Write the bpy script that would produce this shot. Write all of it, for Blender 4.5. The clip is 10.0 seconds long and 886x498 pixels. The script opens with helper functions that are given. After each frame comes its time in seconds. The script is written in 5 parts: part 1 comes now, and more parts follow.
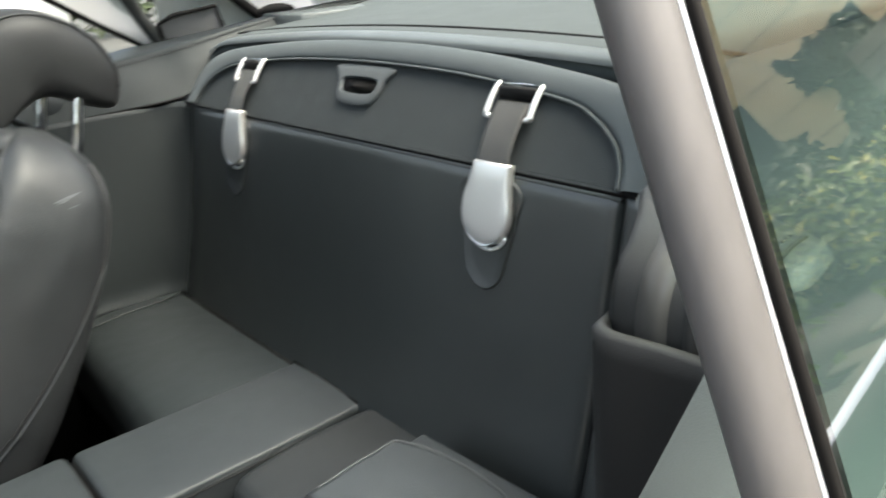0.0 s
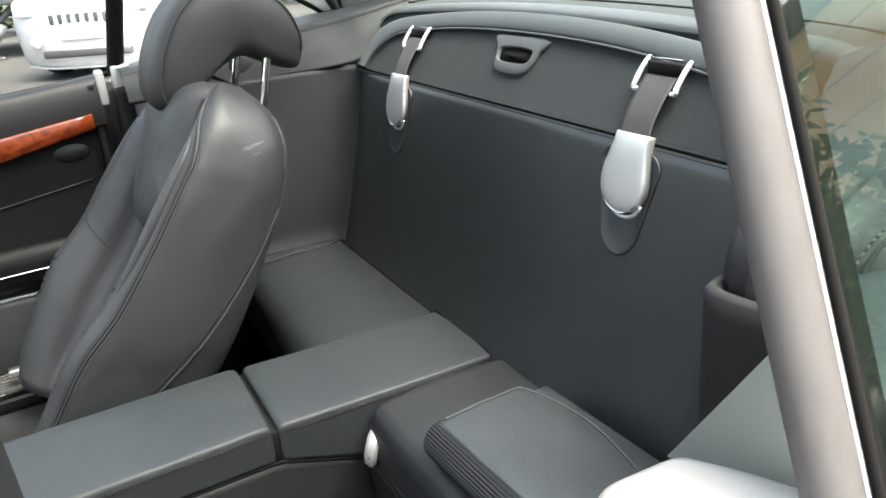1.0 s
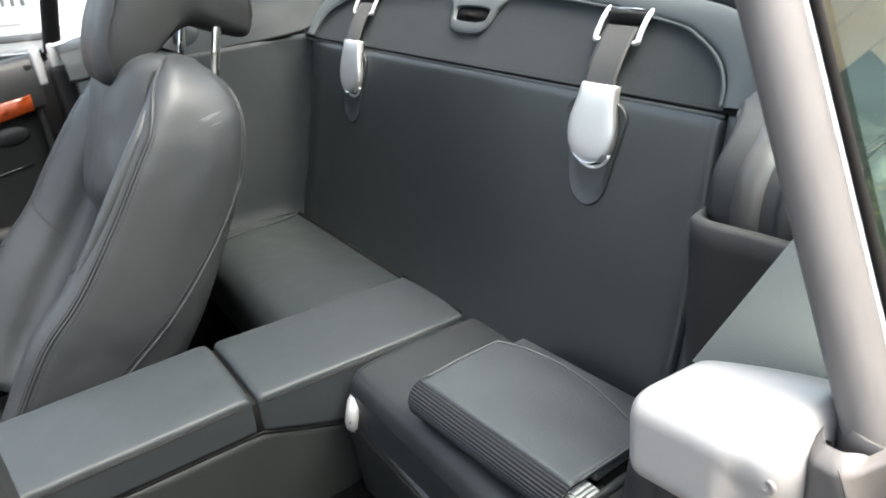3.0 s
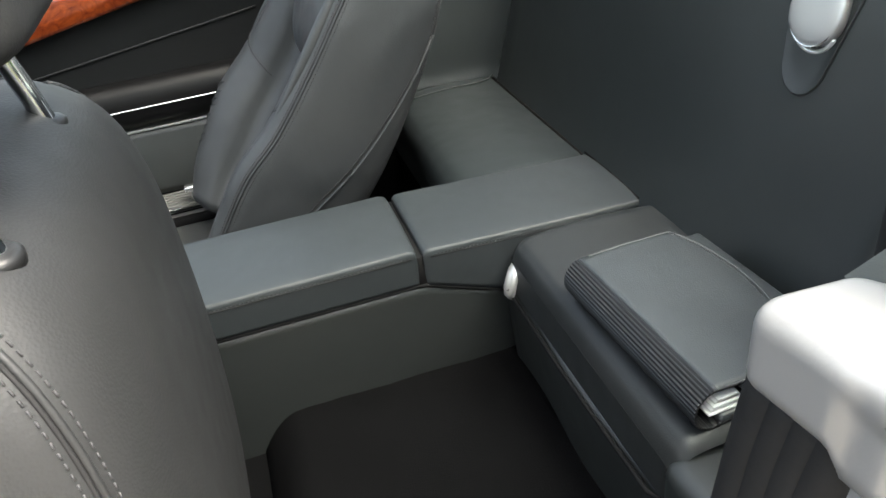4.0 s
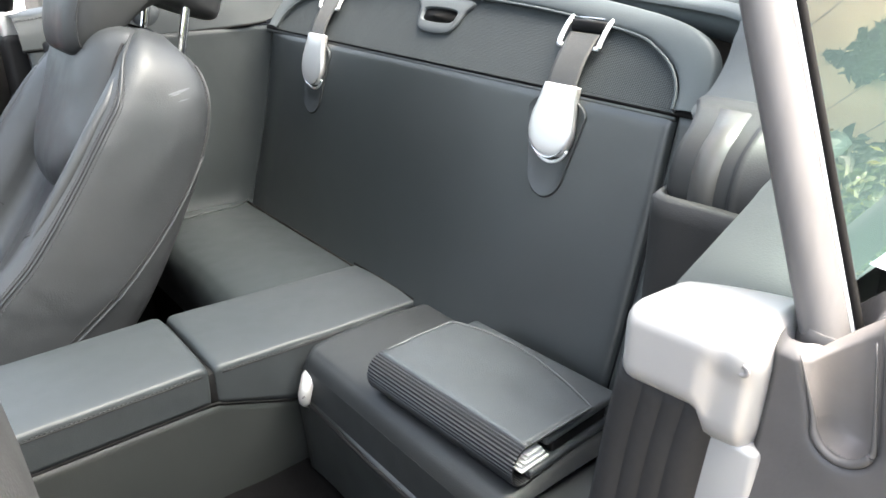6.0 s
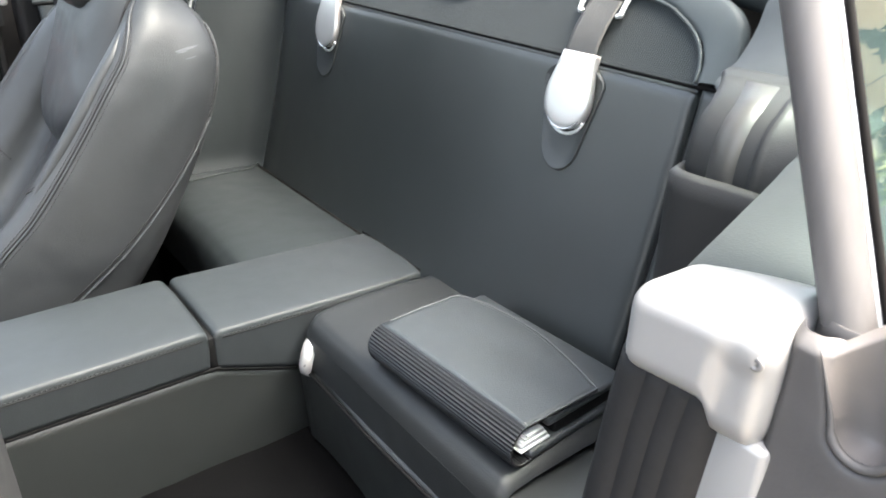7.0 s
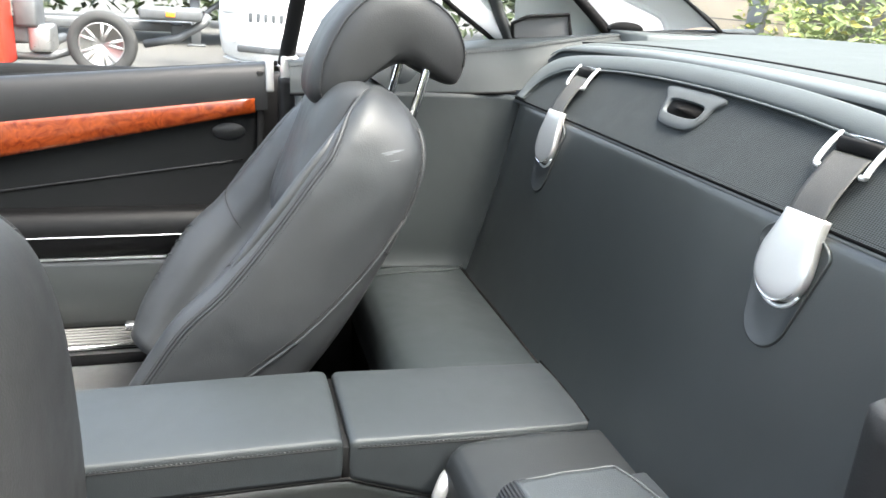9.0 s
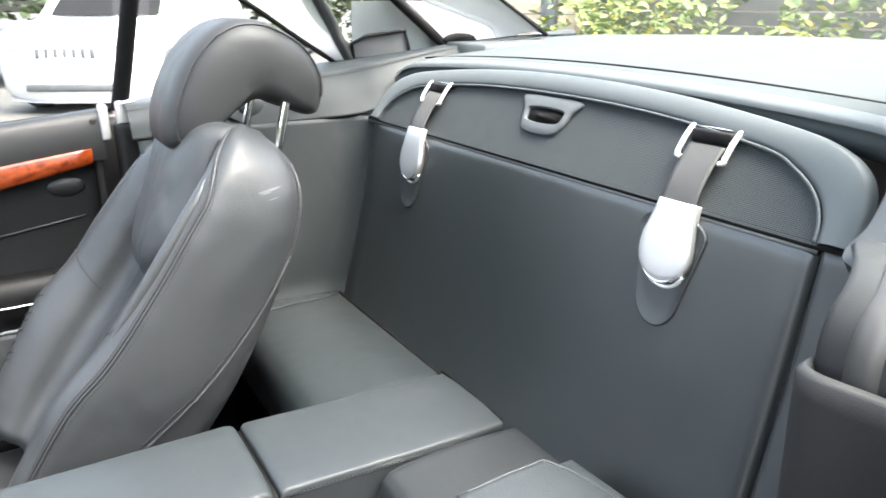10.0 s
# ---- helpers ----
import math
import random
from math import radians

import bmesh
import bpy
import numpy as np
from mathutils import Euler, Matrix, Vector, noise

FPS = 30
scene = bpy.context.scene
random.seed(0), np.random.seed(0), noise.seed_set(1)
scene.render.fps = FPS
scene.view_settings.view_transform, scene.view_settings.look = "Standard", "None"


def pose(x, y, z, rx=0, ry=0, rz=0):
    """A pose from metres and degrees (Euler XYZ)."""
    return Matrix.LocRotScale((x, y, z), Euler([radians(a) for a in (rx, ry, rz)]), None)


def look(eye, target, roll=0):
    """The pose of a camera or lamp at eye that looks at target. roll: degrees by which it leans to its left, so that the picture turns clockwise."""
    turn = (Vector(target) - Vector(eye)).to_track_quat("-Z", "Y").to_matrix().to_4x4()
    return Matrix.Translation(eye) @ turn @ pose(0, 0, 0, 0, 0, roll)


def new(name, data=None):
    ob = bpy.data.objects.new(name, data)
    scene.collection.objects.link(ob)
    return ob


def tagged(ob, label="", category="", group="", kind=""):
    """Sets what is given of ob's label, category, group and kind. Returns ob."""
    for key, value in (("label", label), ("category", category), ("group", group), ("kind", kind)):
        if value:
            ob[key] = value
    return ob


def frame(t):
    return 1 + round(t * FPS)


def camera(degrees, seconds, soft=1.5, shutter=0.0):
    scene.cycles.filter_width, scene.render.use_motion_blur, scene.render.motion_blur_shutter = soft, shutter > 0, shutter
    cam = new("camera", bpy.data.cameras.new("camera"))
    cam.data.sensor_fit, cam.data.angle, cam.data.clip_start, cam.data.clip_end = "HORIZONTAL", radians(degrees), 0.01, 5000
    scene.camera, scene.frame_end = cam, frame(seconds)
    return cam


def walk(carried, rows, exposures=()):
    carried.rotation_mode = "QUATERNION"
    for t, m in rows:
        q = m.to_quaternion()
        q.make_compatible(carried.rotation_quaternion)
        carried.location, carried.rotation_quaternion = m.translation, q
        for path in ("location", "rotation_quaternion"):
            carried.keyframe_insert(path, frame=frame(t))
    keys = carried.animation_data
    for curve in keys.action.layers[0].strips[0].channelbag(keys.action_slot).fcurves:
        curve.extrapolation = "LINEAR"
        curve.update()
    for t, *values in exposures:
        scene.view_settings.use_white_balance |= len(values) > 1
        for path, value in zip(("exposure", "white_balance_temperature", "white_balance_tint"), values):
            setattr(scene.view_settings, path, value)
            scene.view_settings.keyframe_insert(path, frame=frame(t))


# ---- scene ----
from mathutils.bvhtree import BVHTree

cam = camera(61.9, 10.0, soft=1.6, shutter=0.3)
PATH = [
    (0.0, (0.8682, -0.4717, 1.0902), (0.1568, 0.1258, 0.7201), -4.79),
    (0.5, (0.9150, -0.4732, 1.0942), (0.1007, -0.0450, 0.7022), -4.02),
    (1.0, (0.9304, -0.5028, 1.0975), (0.1131, -0.0768, 0.7096), -4.74),
    (1.5, (0.9202, -0.5287, 1.0916), (0.1584, -0.0099, 0.7037), -4.66),
    (2.0, (0.9243, -0.5594, 1.0956), (0.2013, 0.0254, 0.7277), -4.79),
    (2.2, (0.9246, -0.5702, 1.0956), (0.2058, 0.0186, 0.7260), -4.81),
    (3.3, (0.9180, -0.5300, 1.0773), (0.1306, -0.1200, 0.6170), -5.71),
    (3.5, (0.9161, -0.5255, 1.0782), (0.1224, -0.1670, 0.5867), -4.99),
    (4.0, (0.9281, -0.5096, 1.0678), (0.1121, -0.3105, 0.5250), -7.38),
    (4.5, (0.9276, -0.5138, 1.0710), (0.1229, -0.2505, 0.5390), -5.42),
    (5.0, (0.9300, -0.5711, 1.0803), (0.1630, -0.0963, 0.6487), -0.72),
    (5.5, (0.9414, -0.6164, 1.0710), (0.2167, -0.0605, 0.6639), -1.73),
    (6.8, (0.9416, -0.6247, 1.0507), (0.2361, -0.0380, 0.6530), 2.35),
    (7.0, (0.9285, -0.5978, 1.0489), (0.2150, -0.0518, 0.6098), 1.30),
    (7.5, (0.9081, -0.5188, 1.0461), (0.1498, -0.0525, 0.5903), 1.07),
    (8.0, (0.8819, -0.4653, 1.0602), (0.0465, -0.1016, 0.6479), 1.87),
    (8.5, (0.8763, -0.4511, 1.0722), (-0.0110, -0.1545, 0.7191), 2.31),
    (9.0, (0.8850, -0.4723, 1.0636), (-0.0168, -0.1966, 0.7310), 3.83),
    (9.5, (0.8581, -0.5019, 1.0784), (-0.0105, -0.1306, 0.7502), 2.66),
    (10.0, (0.8604, -0.5475, 1.0881), (0.0417, -0.0694, 0.7701), -0.61),
]
EXPOSURE = [(0.0, 2.92, 6950, 6), (2.2, 3.55, 6780, 10), (3.3, 3.3, 6750, 8), (4.0, 3.05, 6800, 6), (4.6, 3.28, 6800, 5), (5.5, 3.92, 6800, 9), (7.0, 3.86, 6800, 10),
            (7.5, 3.76, 6750, 9), (8.0, 3.78, 6700, 4), (8.5, 3.8, 6700, 9), (9.4, 3.98, 6650, 9), (10, 4.12, 6650, 10)]
walk(cam, [(t, look(eye, target, roll)) for t, eye, target, roll in PATH], EXPOSURE)

# ---- world and light: bright overcast daylight ----
world = bpy.data.worlds.new("overcast_sky")
scene.world = world
world.use_nodes = True
wn = world.node_tree
bg = wn.nodes["Background"]
sky = wn.nodes.new("ShaderNodeTexSky")
sky.sky_type = "NISHITA"
sky.sun_disc = False
sky.sun_elevation = radians(64)
sky.sun_rotation = radians(55)
sky.air_density, sky.dust_density, sky.ozone_density = 1.0, 6.0, 1.0
grey = wn.nodes.new("ShaderNodeHueSaturation")
grey.inputs["Saturation"].default_value = 0.66
wn.links.new(sky.outputs[0], grey.inputs["Color"])
wn.links.new(grey.outputs[0], bg.inputs["Color"])
bg.inputs["Strength"].default_value = 0.15
sun = new("sun", bpy.data.lights.new("sun", "SUN"))
sun.data.energy = 0.9
sun.data.angle = radians(40)
sun.data.color = (1.0, 0.975, 0.94)
sun.matrix_world = look((3.3, 2.3, 8.8), (0, 0, 0.6))


# ---- materials ----
def material(name, color, rough=0.5, metal=0.0, var=0.15, var_scale=6.0, grain=0.0, grain_scale=900.0, kind="noise",
             coat=0.0, spec=0.5, rough_var=0.08, stain=None, stain_scale=3.0, trans=0.0, ior=1.45, stretch=None, wave=0.0):
    """A node material: base colour varied at two scales, roughness varied, fine relief."""
    m = bpy.data.materials.new(name)
    m.use_nodes = True
    nt = m.node_tree
    p = nt.nodes["Principled BSDF"]
    tc = nt.nodes.new("ShaderNodeTexCoord")
    big = nt.nodes.new("ShaderNodeTexNoise")
    big.inputs["Scale"].default_value = var_scale
    big.inputs["Detail"].default_value = 5
    if stretch:
        mp = nt.nodes.new("ShaderNodeMapping")
        mp.inputs["Scale"].default_value = stretch
        nt.links.new(tc.outputs["Object"], mp.inputs["Vector"])
        nt.links.new(mp.outputs[0], big.inputs["Vector"])
    else:
        nt.links.new(tc.outputs["Object"], big.inputs["Vector"])
    ramp = nt.nodes.new("ShaderNodeMix")
    ramp.data_type = "RGBA"
    lo = [c * (1 - var) for c in color]
    hi = [min(1, c * (1 + var)) for c in color]
    if stain:
        lo = stain
    ramp.inputs["A"].default_value = (*lo, 1)
    ramp.inputs["B"].default_value = (*hi, 1)
    nt.links.new(big.outputs["Fac"], ramp.inputs["Factor"])
    nt.links.new(ramp.outputs["Result"], p.inputs["Base Color"])
    rr = nt.nodes.new("ShaderNodeMapRange")
    rr.inputs["To Min"].default_value = max(0.02, rough - rough_var)
    rr.inputs["To Max"].default_value = min(1, rough + rough_var)
    mid = nt.nodes.new("ShaderNodeTexNoise")
    mid.inputs["Scale"].default_value = var_scale * 5
    nt.links.new(tc.outputs["Object"], mid.inputs["Vector"])
    nt.links.new(mid.outputs["Fac"], rr.inputs["Value"])
    nt.links.new(rr.outputs["Result"], p.inputs["Roughness"])
    p.inputs["Metallic"].default_value = metal
    p.inputs["Coat Weight"].default_value = coat
    p.inputs["Specular IOR Level"].default_value = spec
    p.inputs["Transmission Weight"].default_value = trans
    p.inputs["IOR"].default_value = ior
    if grain:
        if kind == "voronoi":
            g = nt.nodes.new("ShaderNodeTexVoronoi")
            g.feature = "F1"
            src = g.outputs["Distance"]
        else:
            g = nt.nodes.new("ShaderNodeTexNoise")
            g.inputs["Detail"].default_value = 3
            src = g.outputs["Fac"]
        g.inputs["Scale"].default_value = grain_scale
        nt.links.new(tc.outputs["Object"], g.inputs["Vector"])
        bump = nt.nodes.new("ShaderNodeBump")
        bump.inputs["Strength"].default_value = grain
        bump.inputs["Distance"].default_value = 0.001
        nt.links.new(src, bump.inputs["Height"])
        nt.links.new(bump.outputs["Normal"], p.inputs["Normal"])
        if wave:
            # soft unevenness of a stretched skin
            wv = nt.nodes.new("ShaderNodeTexNoise")
            wv.inputs["Scale"].default_value = 16
            wv.inputs["Detail"].default_value = 1.5
            nt.links.new(tc.outputs["Object"], wv.inputs["Vector"])
            soft = nt.nodes.new("ShaderNodeBump")
            soft.inputs["Strength"].default_value = 1.0
            soft.inputs["Distance"].default_value = wave
            nt.links.new(wv.outputs["Fac"], soft.inputs["Height"])
            nt.links.new(soft.outputs["Normal"], bump.inputs["Normal"])
    return m


def net_material():
    """Ribbed speaker-net cloth: a fine grid of dark holes."""
    m = material("net_cloth", (0.026, 0.0285, 0.030), 0.6, var=0.2, grain=0.0, spec=0.3)
    nt = m.node_tree
    p = nt.nodes["Principled BSDF"]
    tc = nt.nodes.new("ShaderNodeTexCoord")
    mp = nt.nodes.new("ShaderNodeMapping")
    mp.inputs["Scale"].default_value = (0.85, 0.0, 1.5)
    nt.links.new(tc.outputs["Object"], mp.inputs["Vector"])
    v = nt.nodes.new("ShaderNodeTexVoronoi")
    v.inputs["Scale"].default_value = 400
    v.inputs["Randomness"].default_value = 0.0
    nt.links.new(mp.outputs[0], v.inputs["Vector"])
    bump = nt.nodes.new("ShaderNodeBump")
    bump.inputs["Strength"].default_value = 1.0
    bump.inputs["Distance"].default_value = 0.0008
    bump.invert = True
    nt.links.new(v.outputs["Distance"], bump.inputs["Height"])
    hole = nt.nodes.new("ShaderNodeValToRGB")
    hole.color_ramp.elements[0].position, hole.color_ramp.elements[0].color = 0.24, (0.004, 0.005, 0.0054, 1)
    hole.color_ramp.elements[1].position, hole.color_ramp.elements[1].color = 0.5, (0.034, 0.0410, 0.0425, 1)
    nt.links.new(v.outputs["Distance"], hole.inputs["Fac"])
    nt.links.new(hole.outputs["Color"], p.inputs["Base Color"])
    nt.links.new(bump.outputs["Normal"], p.inputs["Normal"])
    return m


def wood_material():
    """Red-brown burr veneer under clear lacquer."""
    m = material("burr_wood", (0.3, 0.06, 0.013), 0.25, coat=0.4, rough_var=0.03)
    nt = m.node_tree
    p = nt.nodes["Principled BSDF"]
    tc = nt.nodes.new("ShaderNodeTexCoord")
    n1 = nt.nodes.new("ShaderNodeTexNoise")
    n1.inputs["Scale"].default_value = 28
    n1.inputs["Detail"].default_value = 8
    n1.inputs["Distortion"].default_value = 2.5
    nt.links.new(tc.outputs["Object"], n1.inputs["Vector"])
    r = nt.nodes.new("ShaderNodeValToRGB")
    r.color_ramp.elements[0].position, r.color_ramp.elements[0].color = 0.3, (0.085, 0.012, 0.003, 1)
    r.color_ramp.elements[1].position, r.color_ramp.elements[1].color = 0.7, (0.20, 0.036, 0.007, 1)
    nt.links.new(n1.outputs["Fac"], r.inputs["Fac"])
    nt.links.new(r.outputs["Color"], p.inputs["Base Color"])
    return m


def glass_material(name, tint, rough=0.0):
    m = bpy.data.materials.new(name)
    m.use_nodes = True
    nt = m.node_tree
    nt.nodes.remove(nt.nodes["Principled BSDF"])
    out = nt.nodes["Material Output"]
    tr = nt.nodes.new("ShaderNodeBsdfTransparent")
    tr.inputs["Color"].default_value = (*tint, 1)
    gl = nt.nodes.new("ShaderNodeBsdfGlossy")
    gl.inputs["Roughness"].default_value = rough
    lw = nt.nodes.new("ShaderNodeLayerWeight")
    lw.inputs["Blend"].default_value = 0.5
    pw = nt.nodes.new("ShaderNodeMath")
    pw.operation = "POWER"
    pw.inputs[1].default_value = 4.0
    sc = nt.nodes.new("ShaderNodeMath")
    sc.operation = "MULTIPLY_ADD"
    sc.inputs[1].default_value, sc.inputs[2].default_value = 0.9, 0.07
    mx = nt.nodes.new("ShaderNodeMixShader")
    nt.links.new(lw.outputs["Facing"], pw.inputs[0])
    nt.links.new(pw.outputs[0], sc.inputs[0])
    nt.links.new(sc.outputs[0], mx.inputs["Fac"])
    nt.links.new(tr.outputs[0], mx.inputs[1])
    nt.links.new(gl.outputs[0], mx.inputs[2])
    nt.links.new(mx.outputs[0], out.inputs["Surface"])
    return m


LEATHER = material("anthracite_leather", (0.0225, 0.0270, 0.0292), 0.52, var=0.14, var_scale=4, grain=0.14, grain_scale=620, kind="voronoi", spec=0.55, wave=0.0028)
LEATHER_B = material("seat_leather", (0.0225, 0.0245, 0.0260), 0.5, var=0.16, var_scale=5, grain=0.18, grain_scale=480, kind="voronoi", spec=0.65, wave=0.0045)
VINYL = material("dark_grey_vinyl", (0.0130, 0.0158, 0.0155), 0.5, var=0.16, var_scale=3, grain=0.1, grain_scale=700, kind="voronoi", spec=1.0, wave=0.0012)
WALLSKIN = material("bulkhead_leather", (0.0175, 0.0208, 0.0210), 0.36, var=0.16, var_scale=3, grain=0.08, grain_scale=700, kind="voronoi", spec=1.0, rough_var=0.05, wave=0.0008)
DECK = material("grey_deck_cover", (0.053, 0.062, 0.064), 0.5, var=0.06, var_scale=3, grain=0.1, grain_scale=700, kind="voronoi", spec=0.4, wave=0.001)
DECKTOP = material("pale_grey_deck_cover", (0.052, 0.060, 0.0615), 0.8, var=0.06, var_scale=3, grain=0.1, grain_scale=700, kind="voronoi", spec=0.12, wave=0.001)
BRIGHT = material("bright_satin_metal", (0.85, 0.85, 0.84), 0.3, metal=0.55, var=0.03, rough_var=0.05)
PLASTIC = material("black_grained_plastic", (0.012, 0.0125, 0.0133), 0.4, var=0.15, grain=0.2, grain_scale=800)
GLOSS = material("satin_black_plastic", (0.0168, 0.0168, 0.018), 0.3, var=0.1, rough_var=0.04)
# Seals and gap fills; also the shadow drawn along the net's lower seam.
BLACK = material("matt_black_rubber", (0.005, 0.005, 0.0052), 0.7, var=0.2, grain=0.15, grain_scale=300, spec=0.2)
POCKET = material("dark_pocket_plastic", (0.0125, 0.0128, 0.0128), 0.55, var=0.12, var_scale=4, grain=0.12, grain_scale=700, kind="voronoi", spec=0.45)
RUBBER = material("worn_grey_rubber", (0.036, 0.035, 0.0345), 0.62, var=0.3, var_scale=40, grain=0.12, grain_scale=420, spec=0.35)
CARPET = material("black_carpet", (0.0035, 0.0035, 0.0037), 0.95, var=0.3, grain=0.9, grain_scale=500, spec=0.02)
CHROME = material("satin_chrome", (0.85, 0.85, 0.84), 0.22, metal=1.0, var=0.04, rough_var=0.06)
MIRROR = material("polished_chrome", (0.9, 0.9, 0.9), 0.08, metal=1.0, var=0.03, rough_var=0.03)
SILVER = material("brushed_aluminium", (0.6, 0.597, 0.585), 0.3, metal=0.6, var=0.06, var_scale=20, grain=0.0)
PAINT = material("silver_car_paint", (0.46, 0.465, 0.465), 0.3, metal=0.4, var=0.03, coat=0.6, grain=0.05, grain_scale=1500)
POLE = material("grey_window_seal", (0.078, 0.075, 0.073), 0.42, var=0.16, var_scale=25, rough_var=0.1, spec=0.3, stretch=(6, 6, 0.25))
WEB = material("grey_belt_webbing", (0.044, 0.0435, 0.040), 0.42, var=0.2, var_scale=40, grain=0.5, grain_scale=900)
STITCH = material("dark_grey_thread", (0.034, 0.034, 0.036), 0.7, var=0.2)
PAPER = material("white_paper", (0.75, 0.75, 0.73), 0.8, var=0.06)
LINING = material("pale_headlining", (0.76, 0.765, 0.765), 0.9, var=0.05, grain=0.3, grain_scale=500)
RIBBED = material("ribbed_black_leather", (0.0125, 0.0132, 0.014), 0.42, var=0.12, grain=0.1)
# Dark seam thread, also laid in folds as the shadow of a groove.
SEAM = material("seam_shadow_thread", (0.007, 0.007, 0.0075), 0.8, var=0.1)
CAPSILVER = material("satin_silver_paint", (0.235, 0.235, 0.232), 0.36, metal=0.3, var=0.05, var_scale=25, grain=0.05, grain_scale=600)
STEELGREY = material("dull_screw_steel", (0.17, 0.165, 0.16), 0.55, metal=0.3, var=0.1)
STEEL_SILL = material("brushed_sill_steel", (0.13, 0.128, 0.125), 0.4, metal=0.5, var=0.12, stretch=(8, 0.3, 8))
DULL = material("dull_black_edging", (0.006, 0.0055, 0.005), 0.8, var=0.3, var_scale=30, spec=0.12)
BUCKLE = material("satin_buckle_metal", (0.72, 0.715, 0.70), 0.36, metal=0.8, var=0.02, rough_var=0.02)
DOORMID = material("dark_grey_door_skin", (0.0085, 0.0090, 0.0094), 0.55, var=0.12, grain=0.12, grain_scale=650, kind="voronoi", spec=0.25)
WORN = material("worn_leather_edge", (0.062, 0.066, 0.068), 0.7, var=0.5, var_scale=60)
SEALBLACK = material("dark_door_seal", (0.011, 0.0112, 0.0114), 0.75, var=0.3, var_scale=40, grain=0.1, grain_scale=400, spec=0.25)
PADSKIN = material("worn_belt_pad", (0.0185, 0.0192, 0.0190), 0.55, var=0.12, var_scale=5, grain=0.12, grain_scale=650, kind="voronoi", spec=0.4)
TRIM = material("matt_side_trim", (0.0165, 0.0195, 0.0198), 0.55, var=0.08, var_scale=3, grain=0.1, grain_scale=700, kind="voronoi", spec=0.5)
BELTSKIN = material("matt_belt_skin", (0.0170, 0.0212, 0.0220), 0.62, var=0.1, var_scale=3, grain=0.12, grain_scale=650, kind="voronoi", spec=0.4, wave=0.0014)
BOXSKIN = material("box_lid_leather", (0.0175, 0.0195, 0.0200), 0.5, var=0.14, var_scale=4, grain=0.14, grain_scale=620, kind="voronoi", spec=0.5, wave=0.002)
# Darker than the console leather: the shelf's shade is put into this skin.
SHELFSHADE = material("shaded_shelf_leather", (0.0150, 0.0190, 0.0200), 0.5, var=0.12, var_scale=4, grain=0.12, grain_scale=650, kind="voronoi", spec=0.45, wave=0.0022)
WALLETSKIN = material("wallet_leather", (0.034, 0.039, 0.0413), 0.44, var=0.14, var_scale=9, grain=0.2, grain_scale=560, kind="voronoi", spec=0.75, wave=0.002)
# Headrests and cushions; also the tipped seat, with its shade in the colour.
HEADSKIN = material("headrest_and_shaded_hide", (0.0185, 0.0192, 0.0196), 0.52, var=0.16, var_scale=6, grain=0.18, grain_scale=480, kind="voronoi", spec=0.45, wave=0.002)
BOOT = material("dark_boot_rubber", (0.046, 0.0445, 0.0435), 0.55, var=0.25, var_scale=30, grain=0.12, grain_scale=420, spec=0.4)
BOOTPALE = material("faded_beige_rubber", (0.092, 0.084, 0.078), 0.5, var=0.22, var_scale=35, grain=0.08, grain_scale=420)
COVERGREY = material("mid_grey_plastic", (0.125, 0.128, 0.129), 0.55, var=0.1)
ARMBLACK = material("black_armrest_skin", (0.004, 0.004, 0.0042), 0.4, var=0.1, spec=0.15)
DOORSKIN = material("black_door_leather", (0.0105, 0.0112, 0.0117), 0.45, var=0.12, grain=0.15, grain_scale=600, kind="voronoi", spec=0.35)
NET = net_material()
WOOD = wood_material()
GLASS = glass_material("green_tinted_glass", (0.62, 0.8, 0.75))
# Tint sets how much sky the added roof panel lets into the cabin.
ROOFGLASS = glass_material("added_roof_glass", (0.52, 0.55, 0.55))
CLEAR = glass_material("clear_car_glass", (0.66, 0.70, 0.69))
ICON = material("white_print", (0.8, 0.8, 0.8), 0.6, var=0.02)


# ---- mesh helpers ----
def part(name, bm, mat, parent=None, label="", smooth=True):
    """One bmesh as one mesh object under a thing or a part."""
    bmesh.ops.recalc_face_normals(bm, faces=bm.faces)
    me = bpy.data.meshes.new(name)
    bm.to_mesh(me)
    bm.free()
    if smooth:
        for f in me.polygons:
            f.use_smooth = True
    me.materials.append(mat)
    ob = new(name, me)
    if parent:
        ob.parent = parent
        ob.matrix_parent_inverse = parent.matrix_basis.inverted()
    if label:
        ob["label"] = label
    return ob


def thing(name, at, label, category, group="", kind=""):
    e = new(name)
    e.empty_display_size = 0.02
    e.location = at
    bpy.context.view_layer.update()
    return tagged(e, label, category, group, kind)


def spline(pts, n, closed=False):
    """n points along a Catmull-Rom curve through pts, evenly spread by parameter."""
    P = [Vector(p) for p in pts]
    k = len(P)
    out = []
    segs = k if closed else k - 1
    m = n if closed else n - 1
    for i in range(n):
        s = i / m * segs
        j = min(int(s), segs - 1)
        t = s - j
        if closed:
            a, b, c, d = P[(j - 1) % k], P[j % k], P[(j + 1) % k], P[(j + 2) % k]
        else:
            b, c = P[j], P[j + 1]
            a = P[j - 1] if j > 0 else b * 2 - c
            d = P[j + 2] if j + 2 < k else c * 2 - b
        out.append(0.5 * ((2 * b) + (c - a) * t + (2 * a - 5 * b + 4 * c - d) * t * t + (3 * b - a - 3 * c + d) * t ** 3))
    return out


